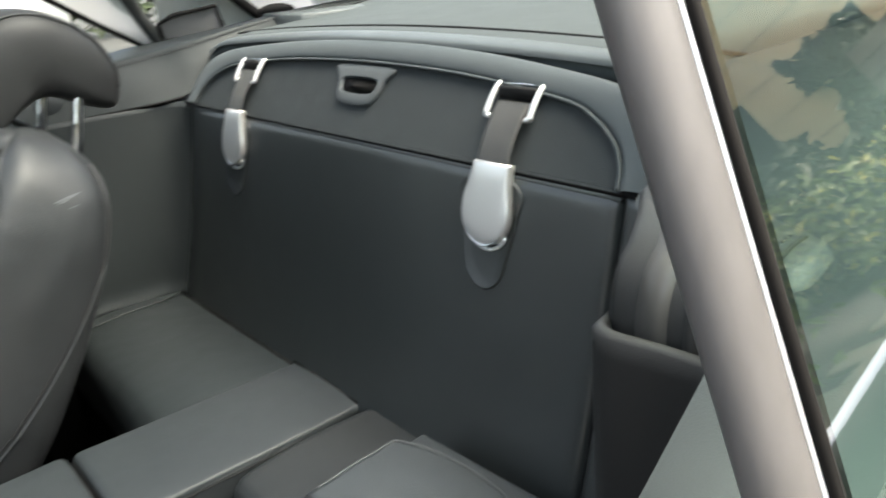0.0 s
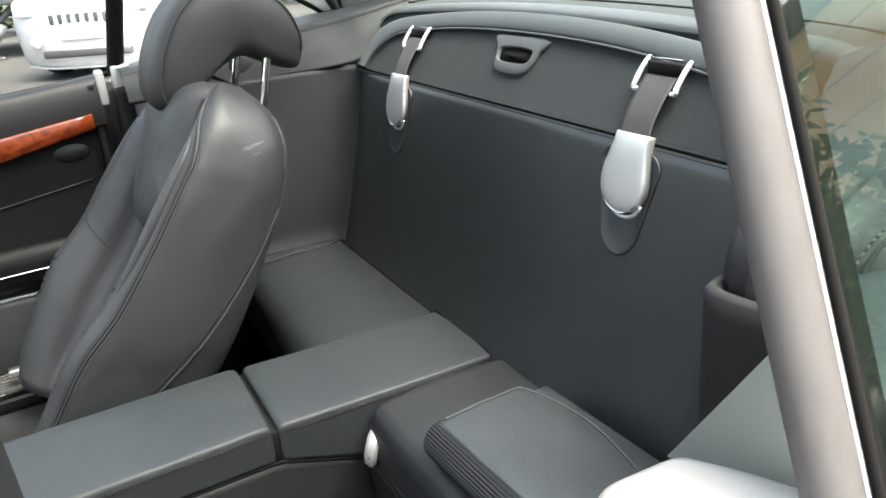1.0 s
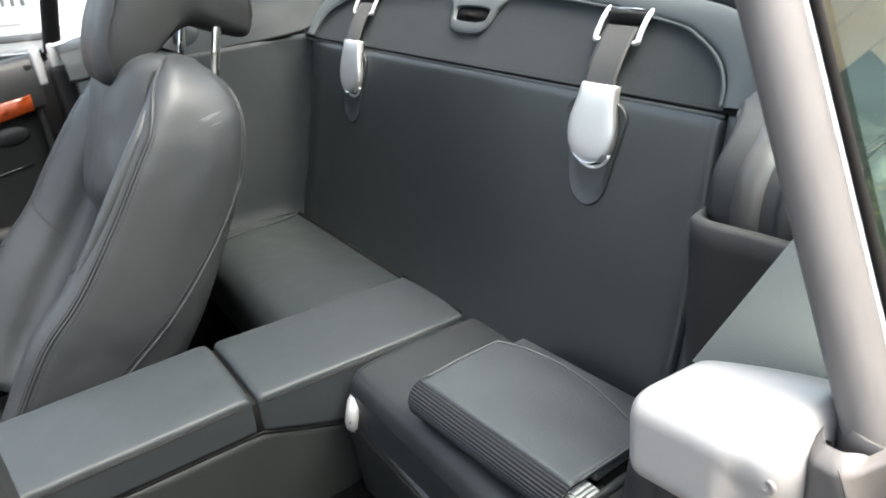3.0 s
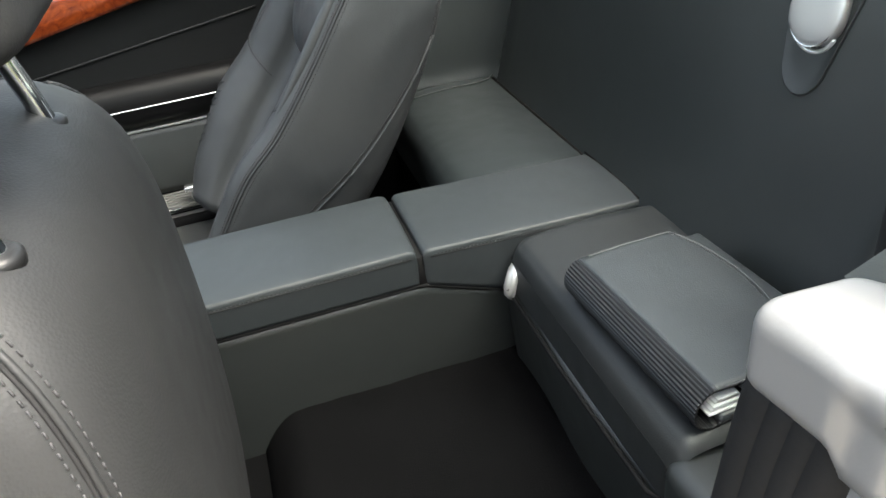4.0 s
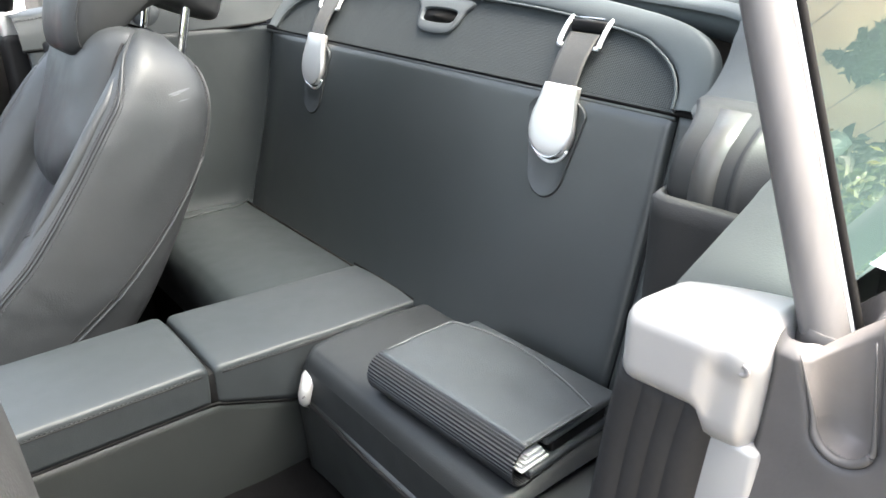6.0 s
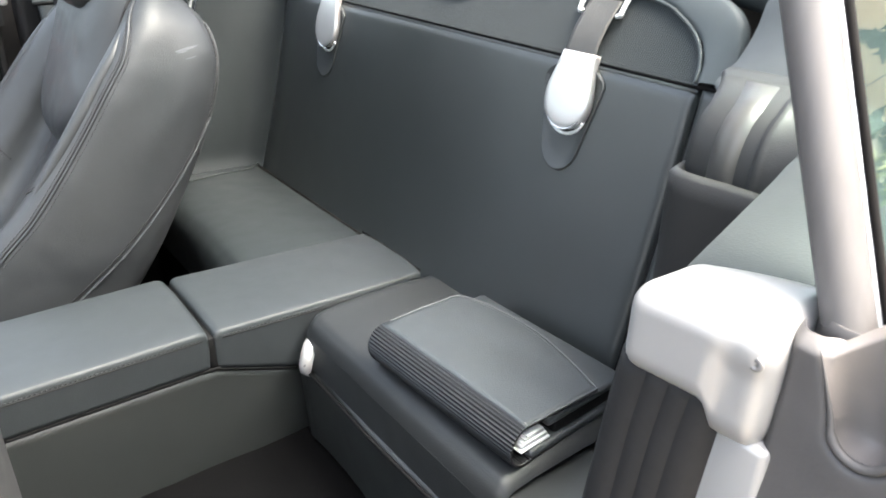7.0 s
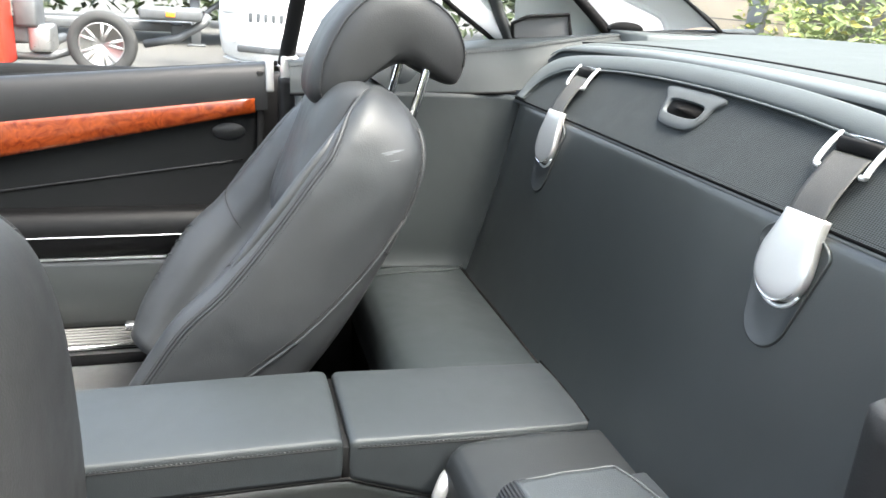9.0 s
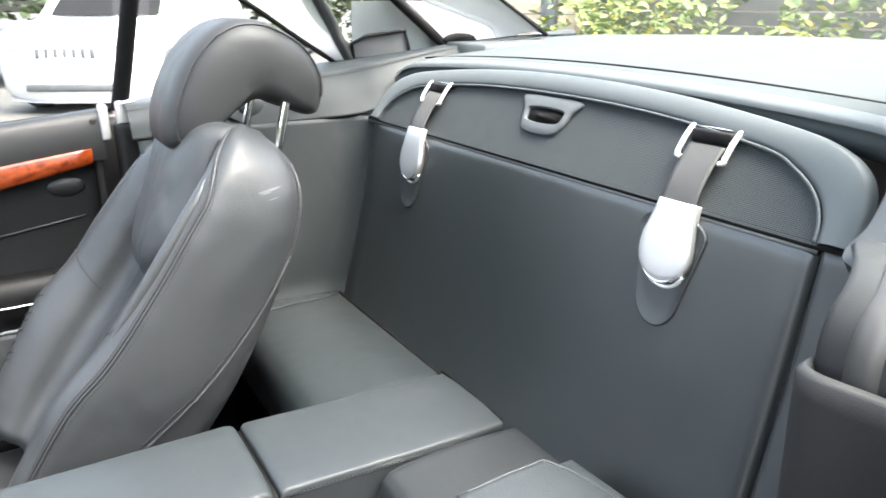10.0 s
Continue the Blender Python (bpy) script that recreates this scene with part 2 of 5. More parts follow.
def loft(sections, closed=True, caps=True, bm=None):
    """Skin through rings of equal length."""
    bm = bm or bmesh.new()
    rings = [[bm.verts.new(p) for p in s] for s in sections]
    n = len(rings[0])
    for r0, r1 in zip(rings[:-1], rings[1:]):
        for i in range(n if closed else n - 1):
            j = (i + 1) % n
            bm.faces.new((r0[i], r0[j], r1[j], r1[i]))
    if caps and closed:
        bm.faces.new(rings[0][::-1])
        bm.faces.new(rings[-1])
    return bm


def tube(path, r, n=8, bm=None, caps=True, squash=1.0, up=(0, 0, 1)):
    """A round or flattened bar along a path; r may be a list."""
    P = [Vector(p) for p in path]
    sec = []
    for i, p in enumerate(P):
        d = (P[min(i + 1, len(P) - 1)] - P[max(i - 1, 0)]).normalized()
        u = Vector(up)
        if abs(d.dot(u)) > 0.95:
            u = Vector((1, 0, 0))
        a = d.cross(u).normalized()
        b = a.cross(d).normalized()
        rr = r[i] if isinstance(r, (list, tuple)) else r
        sec.append([p + a * (math.cos(2 * math.pi * k / n) * rr) + b * (math.sin(2 * math.pi * k / n) * rr * squash) for k in range(n)])
    return loft(sec, True, caps, bm)


def rbox(x0, x1, y0, y1, z0, z1, r=0.005, seg=3, bm=None):
    """A box with rounded edges."""
    b2 = bmesh.new()
    bmesh.ops.create_cube(b2, size=1)
    for v in b2.verts:
        v.co = Vector(((x0 + x1) / 2 + v.co.x * (x1 - x0), (y0 + y1) / 2 + v.co.y * (y1 - y0), (z0 + z1) / 2 + v.co.z * (z1 - z0)))
    if r > 0:
        bmesh.ops.bevel(b2, geom=list(b2.edges), offset=r, segments=seg, affect="EDGES", profile=0.5)
    if bm is None:
        return b2
    tmp = bpy.data.meshes.new("tmp")
    b2.to_mesh(tmp)
    b2.free()
    bm.from_mesh(tmp)
    bpy.data.meshes.remove(tmp)
    return bm


def grid(fn, nu, nv, thick=None):
    """A sheet fn(u, v) over the unit square; thick: offset vector that gives it depth."""
    bm = bmesh.new()
    def lay(off):
        return [[bm.verts.new(Vector(fn(i / nu, j / nv)) + off) for j in range(nv + 1)] for i in range(nu + 1)]
    A = lay(Vector((0, 0, 0)))
    for i in range(nu):
        for j in range(nv):
            bm.faces.new((A[i][j], A[i + 1][j], A[i + 1][j + 1], A[i][j + 1]))
    if thick is not None:
        B = lay(Vector(thick))
        for i in range(nu):
            for j in range(nv):
                bm.faces.new((B[i][j], B[i][j + 1], B[i + 1][j + 1], B[i + 1][j]))
        rim = [(i, 0) for i in range(nu)] + [(nu, j) for j in range(nv)] + [(i, nv) for i in range(nu, 0, -1)] + [(0, j) for j in range(nv, 0, -1)]
        for (a, b), (c, d) in zip(rim, rim[1:] + rim[:1]):
            bm.faces.new((A[a][b], B[a][b], B[c][d], A[c][d]))
    return bm


def stitches(path, step=0.006, length=0.0038, r=0.0006, normal=(0, 0, 1)):
    """A row of short threads along a path."""
    bm = bmesh.new()
    P = [Vector(p) for p in path]
    acc = 0.0
    nxt = 0.0
    for a, b in zip(P[:-1], P[1:]):
        L = (b - a).length
        d = (b - a).normalized() if L > 1e-9 else Vector((1, 0, 0))
        while nxt < acc + L:
            p = a + d * (nxt - acc)
            tube([p - d * length / 2, p + d * length / 2], r, 5, bm)
            nxt += step
        acc += L
    return bm


def revolve(profile, n=32, axis="z", at=(0, 0, 0), bm=None):
    """A turned body from (radius, height) pairs."""
    sec = []
    for r, h in profile:
        ring = []
        for k in range(n):
            a = 2 * math.pi * k / n
            c, s = math.cos(a) * r, math.sin(a) * r
            ring.append(Vector(at) + Vector({"z": (c, s, h), "y": (c, h, s), "x": (h, c, s)}[axis]))
        sec.append(ring)
    return loft(sec, True, True, bm)


def lerp(a, b, t):
    return a + (b - a) * t


def table(keys, x):
    """Smooth reading of a table of (x, y) pairs (Catmull-Rom in x)."""
    if x <= keys[0][0]:
        return keys[0][1]
    if x >= keys[-1][0]:
        return keys[-1][1]
    n = len(keys)
    for i in range(n - 1):
        x0, y0 = keys[i]
        x1, y1 = keys[i + 1]
        if x <= x1:
            h = x1 - x0
            m0 = (y1 - keys[i - 1][1]) / (x1 - keys[i - 1][0]) if i > 0 else (y1 - y0) / h
            m1 = (keys[i + 2][1] - y0) / (keys[i + 2][0] - x0) if i + 2 < n else (y1 - y0) / h
            t = (x - x0) / h
            return (2 * t ** 3 - 3 * t * t + 1) * y0 + (t ** 3 - 2 * t * t + t) * h * m0 + (3 * t * t - 2 * t ** 3) * y1 + (t ** 3 - t * t) * h * m1


# ---- the cabin: floor, bulkhead, side trim, deck, roof ----
def bulk_y(z):
    return (z - 0.5) * 0.243 + 0.006 * math.sin(math.pi * min(1, max(0, (z - 0.5) / 0.36)))


def net_y(z):
    return 0.087 + (z - 0.866) * 0.68


def cabin_floor():
    def fn(u, v):
        return (lerp(-0.80, 0.80, u), lerp(-1.7, -0.02, v), 0.215 + 0.004 * noise.noise((u * 60, v * 60, 1)))
    tagged(part("floor", grid(fn, 60, 60, (0, 0, -0.03)), CARPET), "black carpeted cabin floor between the seats", "floor", kind="structure")


def rear_footwell():
    """Raised carpet step in front of the storage box."""
    def fn(u, v):
        x, y = lerp(0.066, 0.80, u), lerp(-0.62, -0.205, v)
        lump = 0.004 * noise.noise((x * 9, y * 9, 3)) + 0.0016 * noise.noise((x * 40, y * 40, 5))
        return (x, y, 0.289 + lump - 0.07 * max(0, 1 - v * 6) ** 2)
    tagged(part("footwell_carpet", grid(fn, 60, 40, (0, 0, -0.06)), CARPET), "black carpet step in front of the storage box", "carpet", kind="structure")


def rear_bulkhead():
    wall = thing("wall_rear", (0, 0.05, 0.5), "dark grey leather-trimmed rear bulkhead with a net panel above", "wall", kind="structure")
    x0, x1 = -0.533, 0.469

    def lower(u, v):
        x, z = lerp(x0, x1, u), lerp(0.485, 0.861, v)
        edge = min(1, min(u, 1 - u) * 60) * min(1, (1 - v) * 40)
        swell = 0.001 * math.sin(math.pi * u) * math.sin(math.pi * v) - 0.016 * max(0, 1 - u * 9) ** 2
        return (x, bulk_y(z) - swell + 0.006 * (1 - edge) ** 2, z)
    part("lower_panel", grid(lower, 120, 60, (0, 0.03, 0)), WALLSKIN, wall)
    inner = [(-0.476, 0.868), (-0.470, 0.886), (-0.452, 0.906), (-0.417, 0.924), (-0.363, 0.937), (-0.2, 0.952), (0, 0.957),
             (0.2, 0.952), (0.363, 0.937), (0.411, 0.924), (0.444, 0.906), (0.461, 0.886), (0.467, 0.868)]
    outer = [(-0.518, 0.868), (-0.514, 0.900), (-0.497, 0.930), (-0.455, 0.951), (-0.38, 0.964), (-0.2, 0.979), (0, 0.985),
             (0.2, 0.979), (0.37, 0.964), (0.443, 0.951), (0.484, 0.930), (0.501, 0.900), (0.505, 0.868)]
    pi = [Vector((p.x, net_y(p.y), p.y)) for p in spline([(a, b, 0) for a, b in inner], 97)]
    po = [Vector((p.x, net_y(p.y) + 0.004, p.y)) for p in spline([(a, b, 0) for a, b in outer], 97)]
    n = Vector((0, -0.827, 0.562))
    sec = []
    for k in range(13):
        t = k / 12
        lift = 0.007 * math.sin(math.pi * t) ** 0.5 if 0 < t < 1 else -0.006
        sec.append([a.lerp(b, t) + n * lift for a, b in zip(pi, po)])
    part("arch_trim", loft(sec, closed=False), DECK, wall)
    bottom = [Vector((p.x, net_y(0.867), 0.867)) for p in pi]
    sec = [[a.lerp(b, k / 16) - n * 0.003 for a, b in zip(bottom, pi)] for k in range(17)]
    part("net_panel", loft(sec, closed=False), NET, wall, "fine black net cloth")
    part("net_edging", tube([p + n * 0.003 for p in pi], 0.0019, 8), DECK, wall)
    # black tube laid along the seam as its shadow
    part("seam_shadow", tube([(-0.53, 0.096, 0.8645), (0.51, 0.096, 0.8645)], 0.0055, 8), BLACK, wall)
    jt = rbox(0.4685, 0.4755, 0.010, 0.03, 0.49, 0.866, 0.001, 1)
    for v in jt.verts:
        v.co.y += bulk_y(v.co.z)
    part("joint", jt, BLACK, wall)
    # rounded lip below the net
    part("lip", tube([(-0.53, bulk_y(0.858) + 0.006, 0.858), (0.469, bulk_y(0.858) + 0.006, 0.858)], 0.0035, 8), VINYL, wall)


def rear_deck():
    deck = thing("rear_deck", (0, 0.45, 0.99), "grey padded parcel deck below the rear window", "deck", kind="structure")

    def back(x):
        return 0.81 - 0.93 * abs(x) ** 2.2

    def fn(u, v):
        x = lerp(-0.56, 0.56, u)
        ax = abs(x)
        drop = 0.02 * (ax / 0.5) ** 2 + 0.028 * max(0, (ax - 0.46) / 0.1) ** 2
        y0, z0 = 0.172 - 0.1 * max(0, ax - 0.44), 0.984 - drop
        y = lerp(y0, back(x), v)
        z = z0 + 0.012 * (1 - math.exp(-v * 25)) + 0.02 * v + drop * 0.8 * v
        return (x, y, z)
    part("deck_cover", grid(fn, 80, 40, (0, 0, -0.03)), DECKTOP, deck)

    def roll(u, v):
        x = lerp(-0.53, 0.53, u)
        ax = abs(x)
        drop = 0.02 * (ax / 0.5) ** 2 + 0.028 * max(0, (ax - 0.46) / 0.1) ** 2
        a = math.pi * v
        return (x, 0.196 - 0.1 * max(0, ax - 0.44) - 0.03 * math.cos(a), 0.984 - drop + 0.0115 * math.sin(a) ** 0.7 - 0.002)
    part("front_roll", grid(roll, 80, 12), DECK, deck)
    part("tray", rbox(-0.78, 0.78, 0.21, 0.86, 0.945, 0.968, 0.004, 1), DECK, deck)
    part("tray_side", rbox(-0.62, -0.46, 0.33, 0.62, 0.944, 1.002, 0.004, 1), DECK, deck)
    part("tray_back", rbox(-0.68, 0.68, 0.52, 0.98, 0.944, 0.99, 0.004, 1), DECK, deck)
    part("deck_piping", tube([(x, 0.23 - 0.1 * max(0, abs(x) - 0.44), 0.997 - 0.018 * (abs(x) / 0.5) ** 2) for x in np.linspace(-0.52, 0.52, 40)], 0.0022, 6), BLACK, deck)


def side_trim(s, name, label):
    """Belt panel and lower panel of one side; s is -1 for the far side, 1 for the camera's side."""
    wall = thing(name, (s * 0.6, 0, 0.6), label, "side panel", kind="structure")
    y0 = -0.345 if s < 0 else -0.305
    inn = [(0.672, y0, 0.842), (0.648, -0.2, 0.850), (0.610, -0.06, 0.860), (0.552, 0.07, 0.872), (0.535, 0.13, 0.886), (0.535, 0.19, 0.91),
           (0.55, 0.28, 0.95), (0.556, 0.45, 0.99), (0.545, 0.64, 1.01)]
    out = [(0.80, y0, 0.897), (0.805, -0.2, 0.916), (0.81, -0.06, 0.934), (0.80, 0.07, 0.953), (0.79, 0.13, 0.961), (0.775, 0.2, 0.968),
           (0.745, 0.3, 0.978), (0.70, 0.45, 0.998), (0.62, 0.66, 1.018)]
    if s > 0:
        # the ledge narrows beside the pocket, then sweeps up behind it to the arch
        inn = [(0.744, y0, 0.884), (0.722, -0.225, 0.886), (0.697, -0.14, 0.887), (0.672, -0.075, 0.888), (0.60, -0.022, 0.889), (0.546, 0.0, 0.893), (0.537, 0.045, 0.911),
               (0.525, 0.085, 0.932), (0.511, 0.12, 0.955), (0.503, 0.16, 0.972), (0.535, 0.26, 0.985), (0.56, 0.45, 1.0), (0.545, 0.64, 1.012)]
        out = [(0.80, y0, 0.876), (0.805, -0.2, 0.888), (0.81, -0.11, 0.898), (0.81, -0.05, 0.905), (0.805, -0.01, 0.912), (0.80, 0.03, 0.92), (0.795, 0.07, 0.928),
               (0.79, 0.11, 0.938), (0.783, 0.15, 0.946), (0.775, 0.2, 0.955), (0.745, 0.3, 0.972), (0.70, 0.45, 0.995), (0.62, 0.66, 1.016)]
    pi, po = spline(inn, 60), spline(out, 60)
    if s < 0:
        # upright face, rolled fold, then a flat top out to the window
        fold = [(0.705, y0, 0.893), (0.685, -0.2, 0.911), (0.658, -0.06, 0.930), (0.615, 0.07, 0.950), (0.58, 0.13, 0.963), (0.562, 0.2, 0.977), (0.568, 0.3, 0.989), (0.566, 0.45, 1.003), (0.552, 0.65, 1.014)]
        pf = spline(fold, 60)
        rows = []
        for a, f, b in zip(pi, pf, po):
            m = a.lerp(f, 0.5) + Vector((-0.006, 0, 0.002))
            rows.append(spline([a, m, a.lerp(f, 0.88), f + Vector((0.006, 0, 0.004)), f.lerp(b, 0.3) + Vector((0, 0, 0.005)), b], 25))
        sec = [[Vector((s * r[k].x, r[k].y, r[k].z)) for r in rows] for k in range(25)]
        st = [Vector((s * (r[11].x - 0.0008), r[11].y, r[11].z + 0.0006)) for r in rows]
    else:
        sec = []
        for k in range(13):
            t = k / 12
            sec.append([Vector((lerp(a.x, b.x, t), lerp(a.y, b.y, t), lerp(a.z, b.z, t) + (0.001 + 0.017 * min(1, i / 24)) * math.sin(math.pi * t) ** 0.8)) for i, (a, b) in enumerate(zip(pi, po))])
    part("belt_panel", loft(sec, closed=False), BELTSKIN if s < 0 else TRIM, wall)
    if s < 0:
        part("stitching", stitches(st, 0.007, 0.0045, 0.0007), STITCH, wall)
    else:
        wall2 = [[Vector((lerp(p.x + 0.002, lerp(0.70, 0.60, min(1, i / 14)), (k / 10) ** 0.8), p.y, lerp(p.z, 0.45, k / 10))) for i, p in enumerate(pi[:14])] for k in range(11)]
        part("inner_wall", loft(wall2, closed=False), VINYL, wall)
        edge = pi[16:50]
        roll = [[p + Vector((0.012 * (1 - math.cos(a)) + 0.004 * a, 0.006 * a, -0.014 * math.sin(a) - 0.006 * a)) for p in edge] for a in np.linspace(0, 2.2, 8)]
        part("panel_edge", loft(roll, closed=False), TRIM, wall)
        part("end_wall", grid(lambda u, v: (lerp(lerp(0.742, 0.70, v ** 0.8), 0.81, u), y0 - 0.001, lerp(0.88, 0.25, v)), 6, 12), BLACK, wall)
    part("belt_gap", tube([Vector((s * (p.x + 0.003), p.y, p.z - 0.003)) for p in pi[:26 if s < 0 else 13]], 0.004 if s < 0 else 0.002, 6), BLACK, wall)

    def low(u, v):
        z = lerp(0.49, lerp(0.845, 0.866, u) if s < 0 else 0.862, v)
        yb = bulk_y(z) + 0.02
        if s > 0:
            return (lerp(0.474, 0.63, u), bulk_y(z) - 0.001 + 0.005 * max(0, 1 - u * 20) ** 2 - 0.05 * max(0, u - 0.7) ** 2, z)
        y = lerp(-0.335, yb, u)
        x = lerp(lerp(0.575, 0.55, u), lerp(0.675, 0.545, u ** 1.2), v ** 1.3)
        foot = 0.010 * max(0, 1 - v * 9) ** 2
        corner = 0.03 * max(0, (u - 0.86) / 0.14) ** 2
        return (s * (x - foot - corner), y, z)
    # the far panel shares the shelf skin, which carries its shade
    part("lower_panel", grid(low, 40, 40, (s * 0.02, 0, 0) if s < 0 else (0, 0.03, 0)), SHELFSHADE if s < 0 else VINYL, wall)


def roof():
    r = thing("ceiling", (0, -0.4, 1.3), "pale headlining of the closed hardtop, with an added roof glass", "ceiling", kind="structure")

    def top(x, y):
        v = (y + 1.5) / 1.56
        return (x, y, 1.33 - 0.09 * (x / 0.6) ** 2 - 0.07 * max(0, (v - 0.5) / 0.5) ** 2)

    def strip(x0, x1, y0, y1):
        return grid(lambda u, v: top(lerp(x0, x1, u), lerp(y0, y1, v)), 16, 16, (0, 0, 0.03))
    part("roof_rail", strip(-0.60, -0.50, -1.5, 0.06), LINING, r)
    part("roof_rail", strip(0.50, 0.60, -1.5, 0.06), LINING, r)
    part("front_header", strip(-0.50, 0.50, -1.5, -1.15), LINING, r)
    part("rear_header", strip(-0.50, 0.50, -0.04, 0.06), LINING, r)
    # unseen panel, put in so that skylight reaches the cabin from above
    pane = part("roof_glass", grid(lambda u, v: top(lerp(-0.505, 0.505, u), lerp(-1.155, -0.035, v)), 16, 16), ROOFGLASS, r, "unseen roof glass added to let daylight in")
    for s in (-1, 1):
        # pillar between the quarter window and the rear window
        a = [(0.60, 0.06, 1.20), (0.62, 0.25, 1.105), (0.622, 0.38, 1.06), (0.621, 0.45, 1.034), (0.615, 0.472, 1.0)]
        b = [(0.50, 0.10, 1.245), (0.53, 0.30, 1.152), (0.548, 0.445, 1.080), (0.553, 0.53, 1.036), (0.555, 0.565, 1.012)]
        sec = [[Vector((s * lerp(p.x, q.x, t), lerp(p.y, q.y, t) + 0.015 * math.sin(math.pi * t), lerp(p.z, q.z, t) + 0.012 * math.sin(math.pi * t))) for p, q in zip(spline(a, 20), spline(b, 20))] for t in np.linspace(0, 1, 9)]
        part("pillar_lining", loft(sec, closed=False), LINING, r)
        part("pillar_edge", tube([Vector((s * p.x, p.y, p.z)) for p in spline(b, 20)], 0.003, 8), BLACK, r)
        part("pillar_fold", tube([Vector((s * p.x, p.y, p.z)) for p in spline(a, 24)], 0.006, 8), LINING, r)
    # lining behind the far quarter window, with a framed cover and a dark gap
    back = [(0.757, 0.17, 0.955), (0.742, 0.30, 0.965), (0.72, 0.42, 0.98), (0.69, 0.52, 0.995)]
    up = [(0.70, 0.14, 1.09), (0.685, 0.27, 1.09), (0.67, 0.38, 1.085), (0.64, 0.48, 1.07)]
    sec = [[Vector((-lerp(p.x, q.x, t) - 0.012 * math.sin(math.pi * t), lerp(p.y, q.y, t), lerp(p.z, q.z, t))) for p, q in zip(spline(back, 24), spline(up, 24))] for t in np.linspace(0, 1, 9)]
    part("side_lining", loft(sec, closed=False), LINING, r)
    cover = thing("hinge_cover", (-0.72, 0.21, 0.97), "grey framed cover on the lining behind the quarter window", "cover")
    fr = [(-0.725, 0.150, 0.964), (-0.715, 0.142, 1.0), (-0.70, 0.17, 1.016), (-0.69, 0.264, 1.026), (-0.695, 0.276, 0.984), (-0.70, 0.272, 0.975)]
    fv = [Vector(p) for p in fr]
    part("cover_plate", loft([[p + Vector((o, 0, 0)) for p in fv] for o in (-0.012, -0.002)]), COVERGREY, cover, smooth=False)
    part("cover_frame", tube(fv + fv[:1], 0.0045, 6), BLACK, cover)
    part("gap", loft([[Vector((-0.64 + o, 0.385 + 0.04 * math.cos(a), 1.002 + 0.016 * math.sin(a))) for a in np.linspace(0, 2 * math.pi, 24, endpoint=False)] for o in (-0.02, 0)]), BLACK, r)
    bar = [(-0.742, 0.153, 0.958), (-0.742, 0.125, 1.005), (-0.738, 0.099, 1.05), (-0.70, 0.03, 1.14), (-0.66, -0.02, 1.2)]
    part("quarter_bar", tube(spline(bar, 24), 0.022, 10, squash=0.6), VINYL, r)
    edge = [(-0.772, 0.128, 0.955), (-0.735, 0.03, 1.012), (-0.70, -0.07, 1.075), (-0.655, -0.20, 1.15)]
    part("quarter_seal", tube(spline(edge, 24), 0.006, 8), BLACK, r)
    sec = [[p.lerp(q, t) for p, q in zip(spline(edge, 20), spline([(-0.742, 0.145, 0.958), (-0.738, 0.10, 1.03), (-0.70, 0.03, 1.12), (-0.66, -0.06, 1.19)], 20))] for t in np.linspace(0, 1, 5)]
    part("frame_lining", loft(sec, closed=False), LINING, r)


def rear_window():
    w = thing("window_1", (0, 0.5, 1.1), "tinted rear window above the parcel deck", "window", kind="structure")

    def fn(u, v):
        x = lerp(-1, 1, u)
        xb, xt = 0.557 * x, 0.50 * x
        yb = 0.825 - 0.93 * abs(xb) ** 2.2
        yt = 0.14 - 0.06 * x * x
        return (lerp(xb, xt, v), lerp(yb, yt, v), lerp(1.008, 1.262 - 0.03 * x * x, v) + 0.02 * math.sin(math.pi * v))
    g = part("pane", grid(fn, 30, 20), CLEAR, w)
    g.visible_shadow = False
    part("window_seal", tube([fn(u, 0) for u in np.linspace(0, 1, 40)] , 0.005, 6), BLACK, w)
    for u in (0, 1):
        part("window_seal", tube([fn(u, v) for v in np.linspace(0, 1, 20)], 0.004, 6), BLACK, w)


def pole_x(z):
    return 0.792 - 0.425 * (z - 0.95)


def quarter_window(s, name, label):
    w = thing(name, (s * 0.8, -0.2, 0.9), label, "window", kind="structure")
    back = [(0.80, 0.10, 0.945), (0.775, 0.22, 0.962), (0.735, 0.33, 0.985), (0.70, 0.38, 1.02)]

    def fn(u, v):
        a = Vector((pole_x(lerp(0.86, 1.22, v)) + 0.008, -0.272, lerp(0.86, 1.22, v)))
        b = Vector((lerp(0.735, 0.62, v), lerp(0.42, 0.08, v), lerp(0.965, 1.2, v)))
        p = a.lerp(b, u)
        return (s * (p.x + 0.012 * math.sin(math.pi * u)), p.y, p.z)
    g = part("pane", grid(fn, 20, 20), GLASS if s > 0 else CLEAR, w)
    g.visible_shadow = False
    part("window_seal", tube([fn(1, v) for v in np.linspace(0, 1, 16)], 0.012, 8), BLACK, w)
    part("belt_seal", tube([Vector(fn(u, 0.04)) for u in np.linspace(0.04, 1, 24)], 0.007, 8), BLACK, w)
    return w, fn


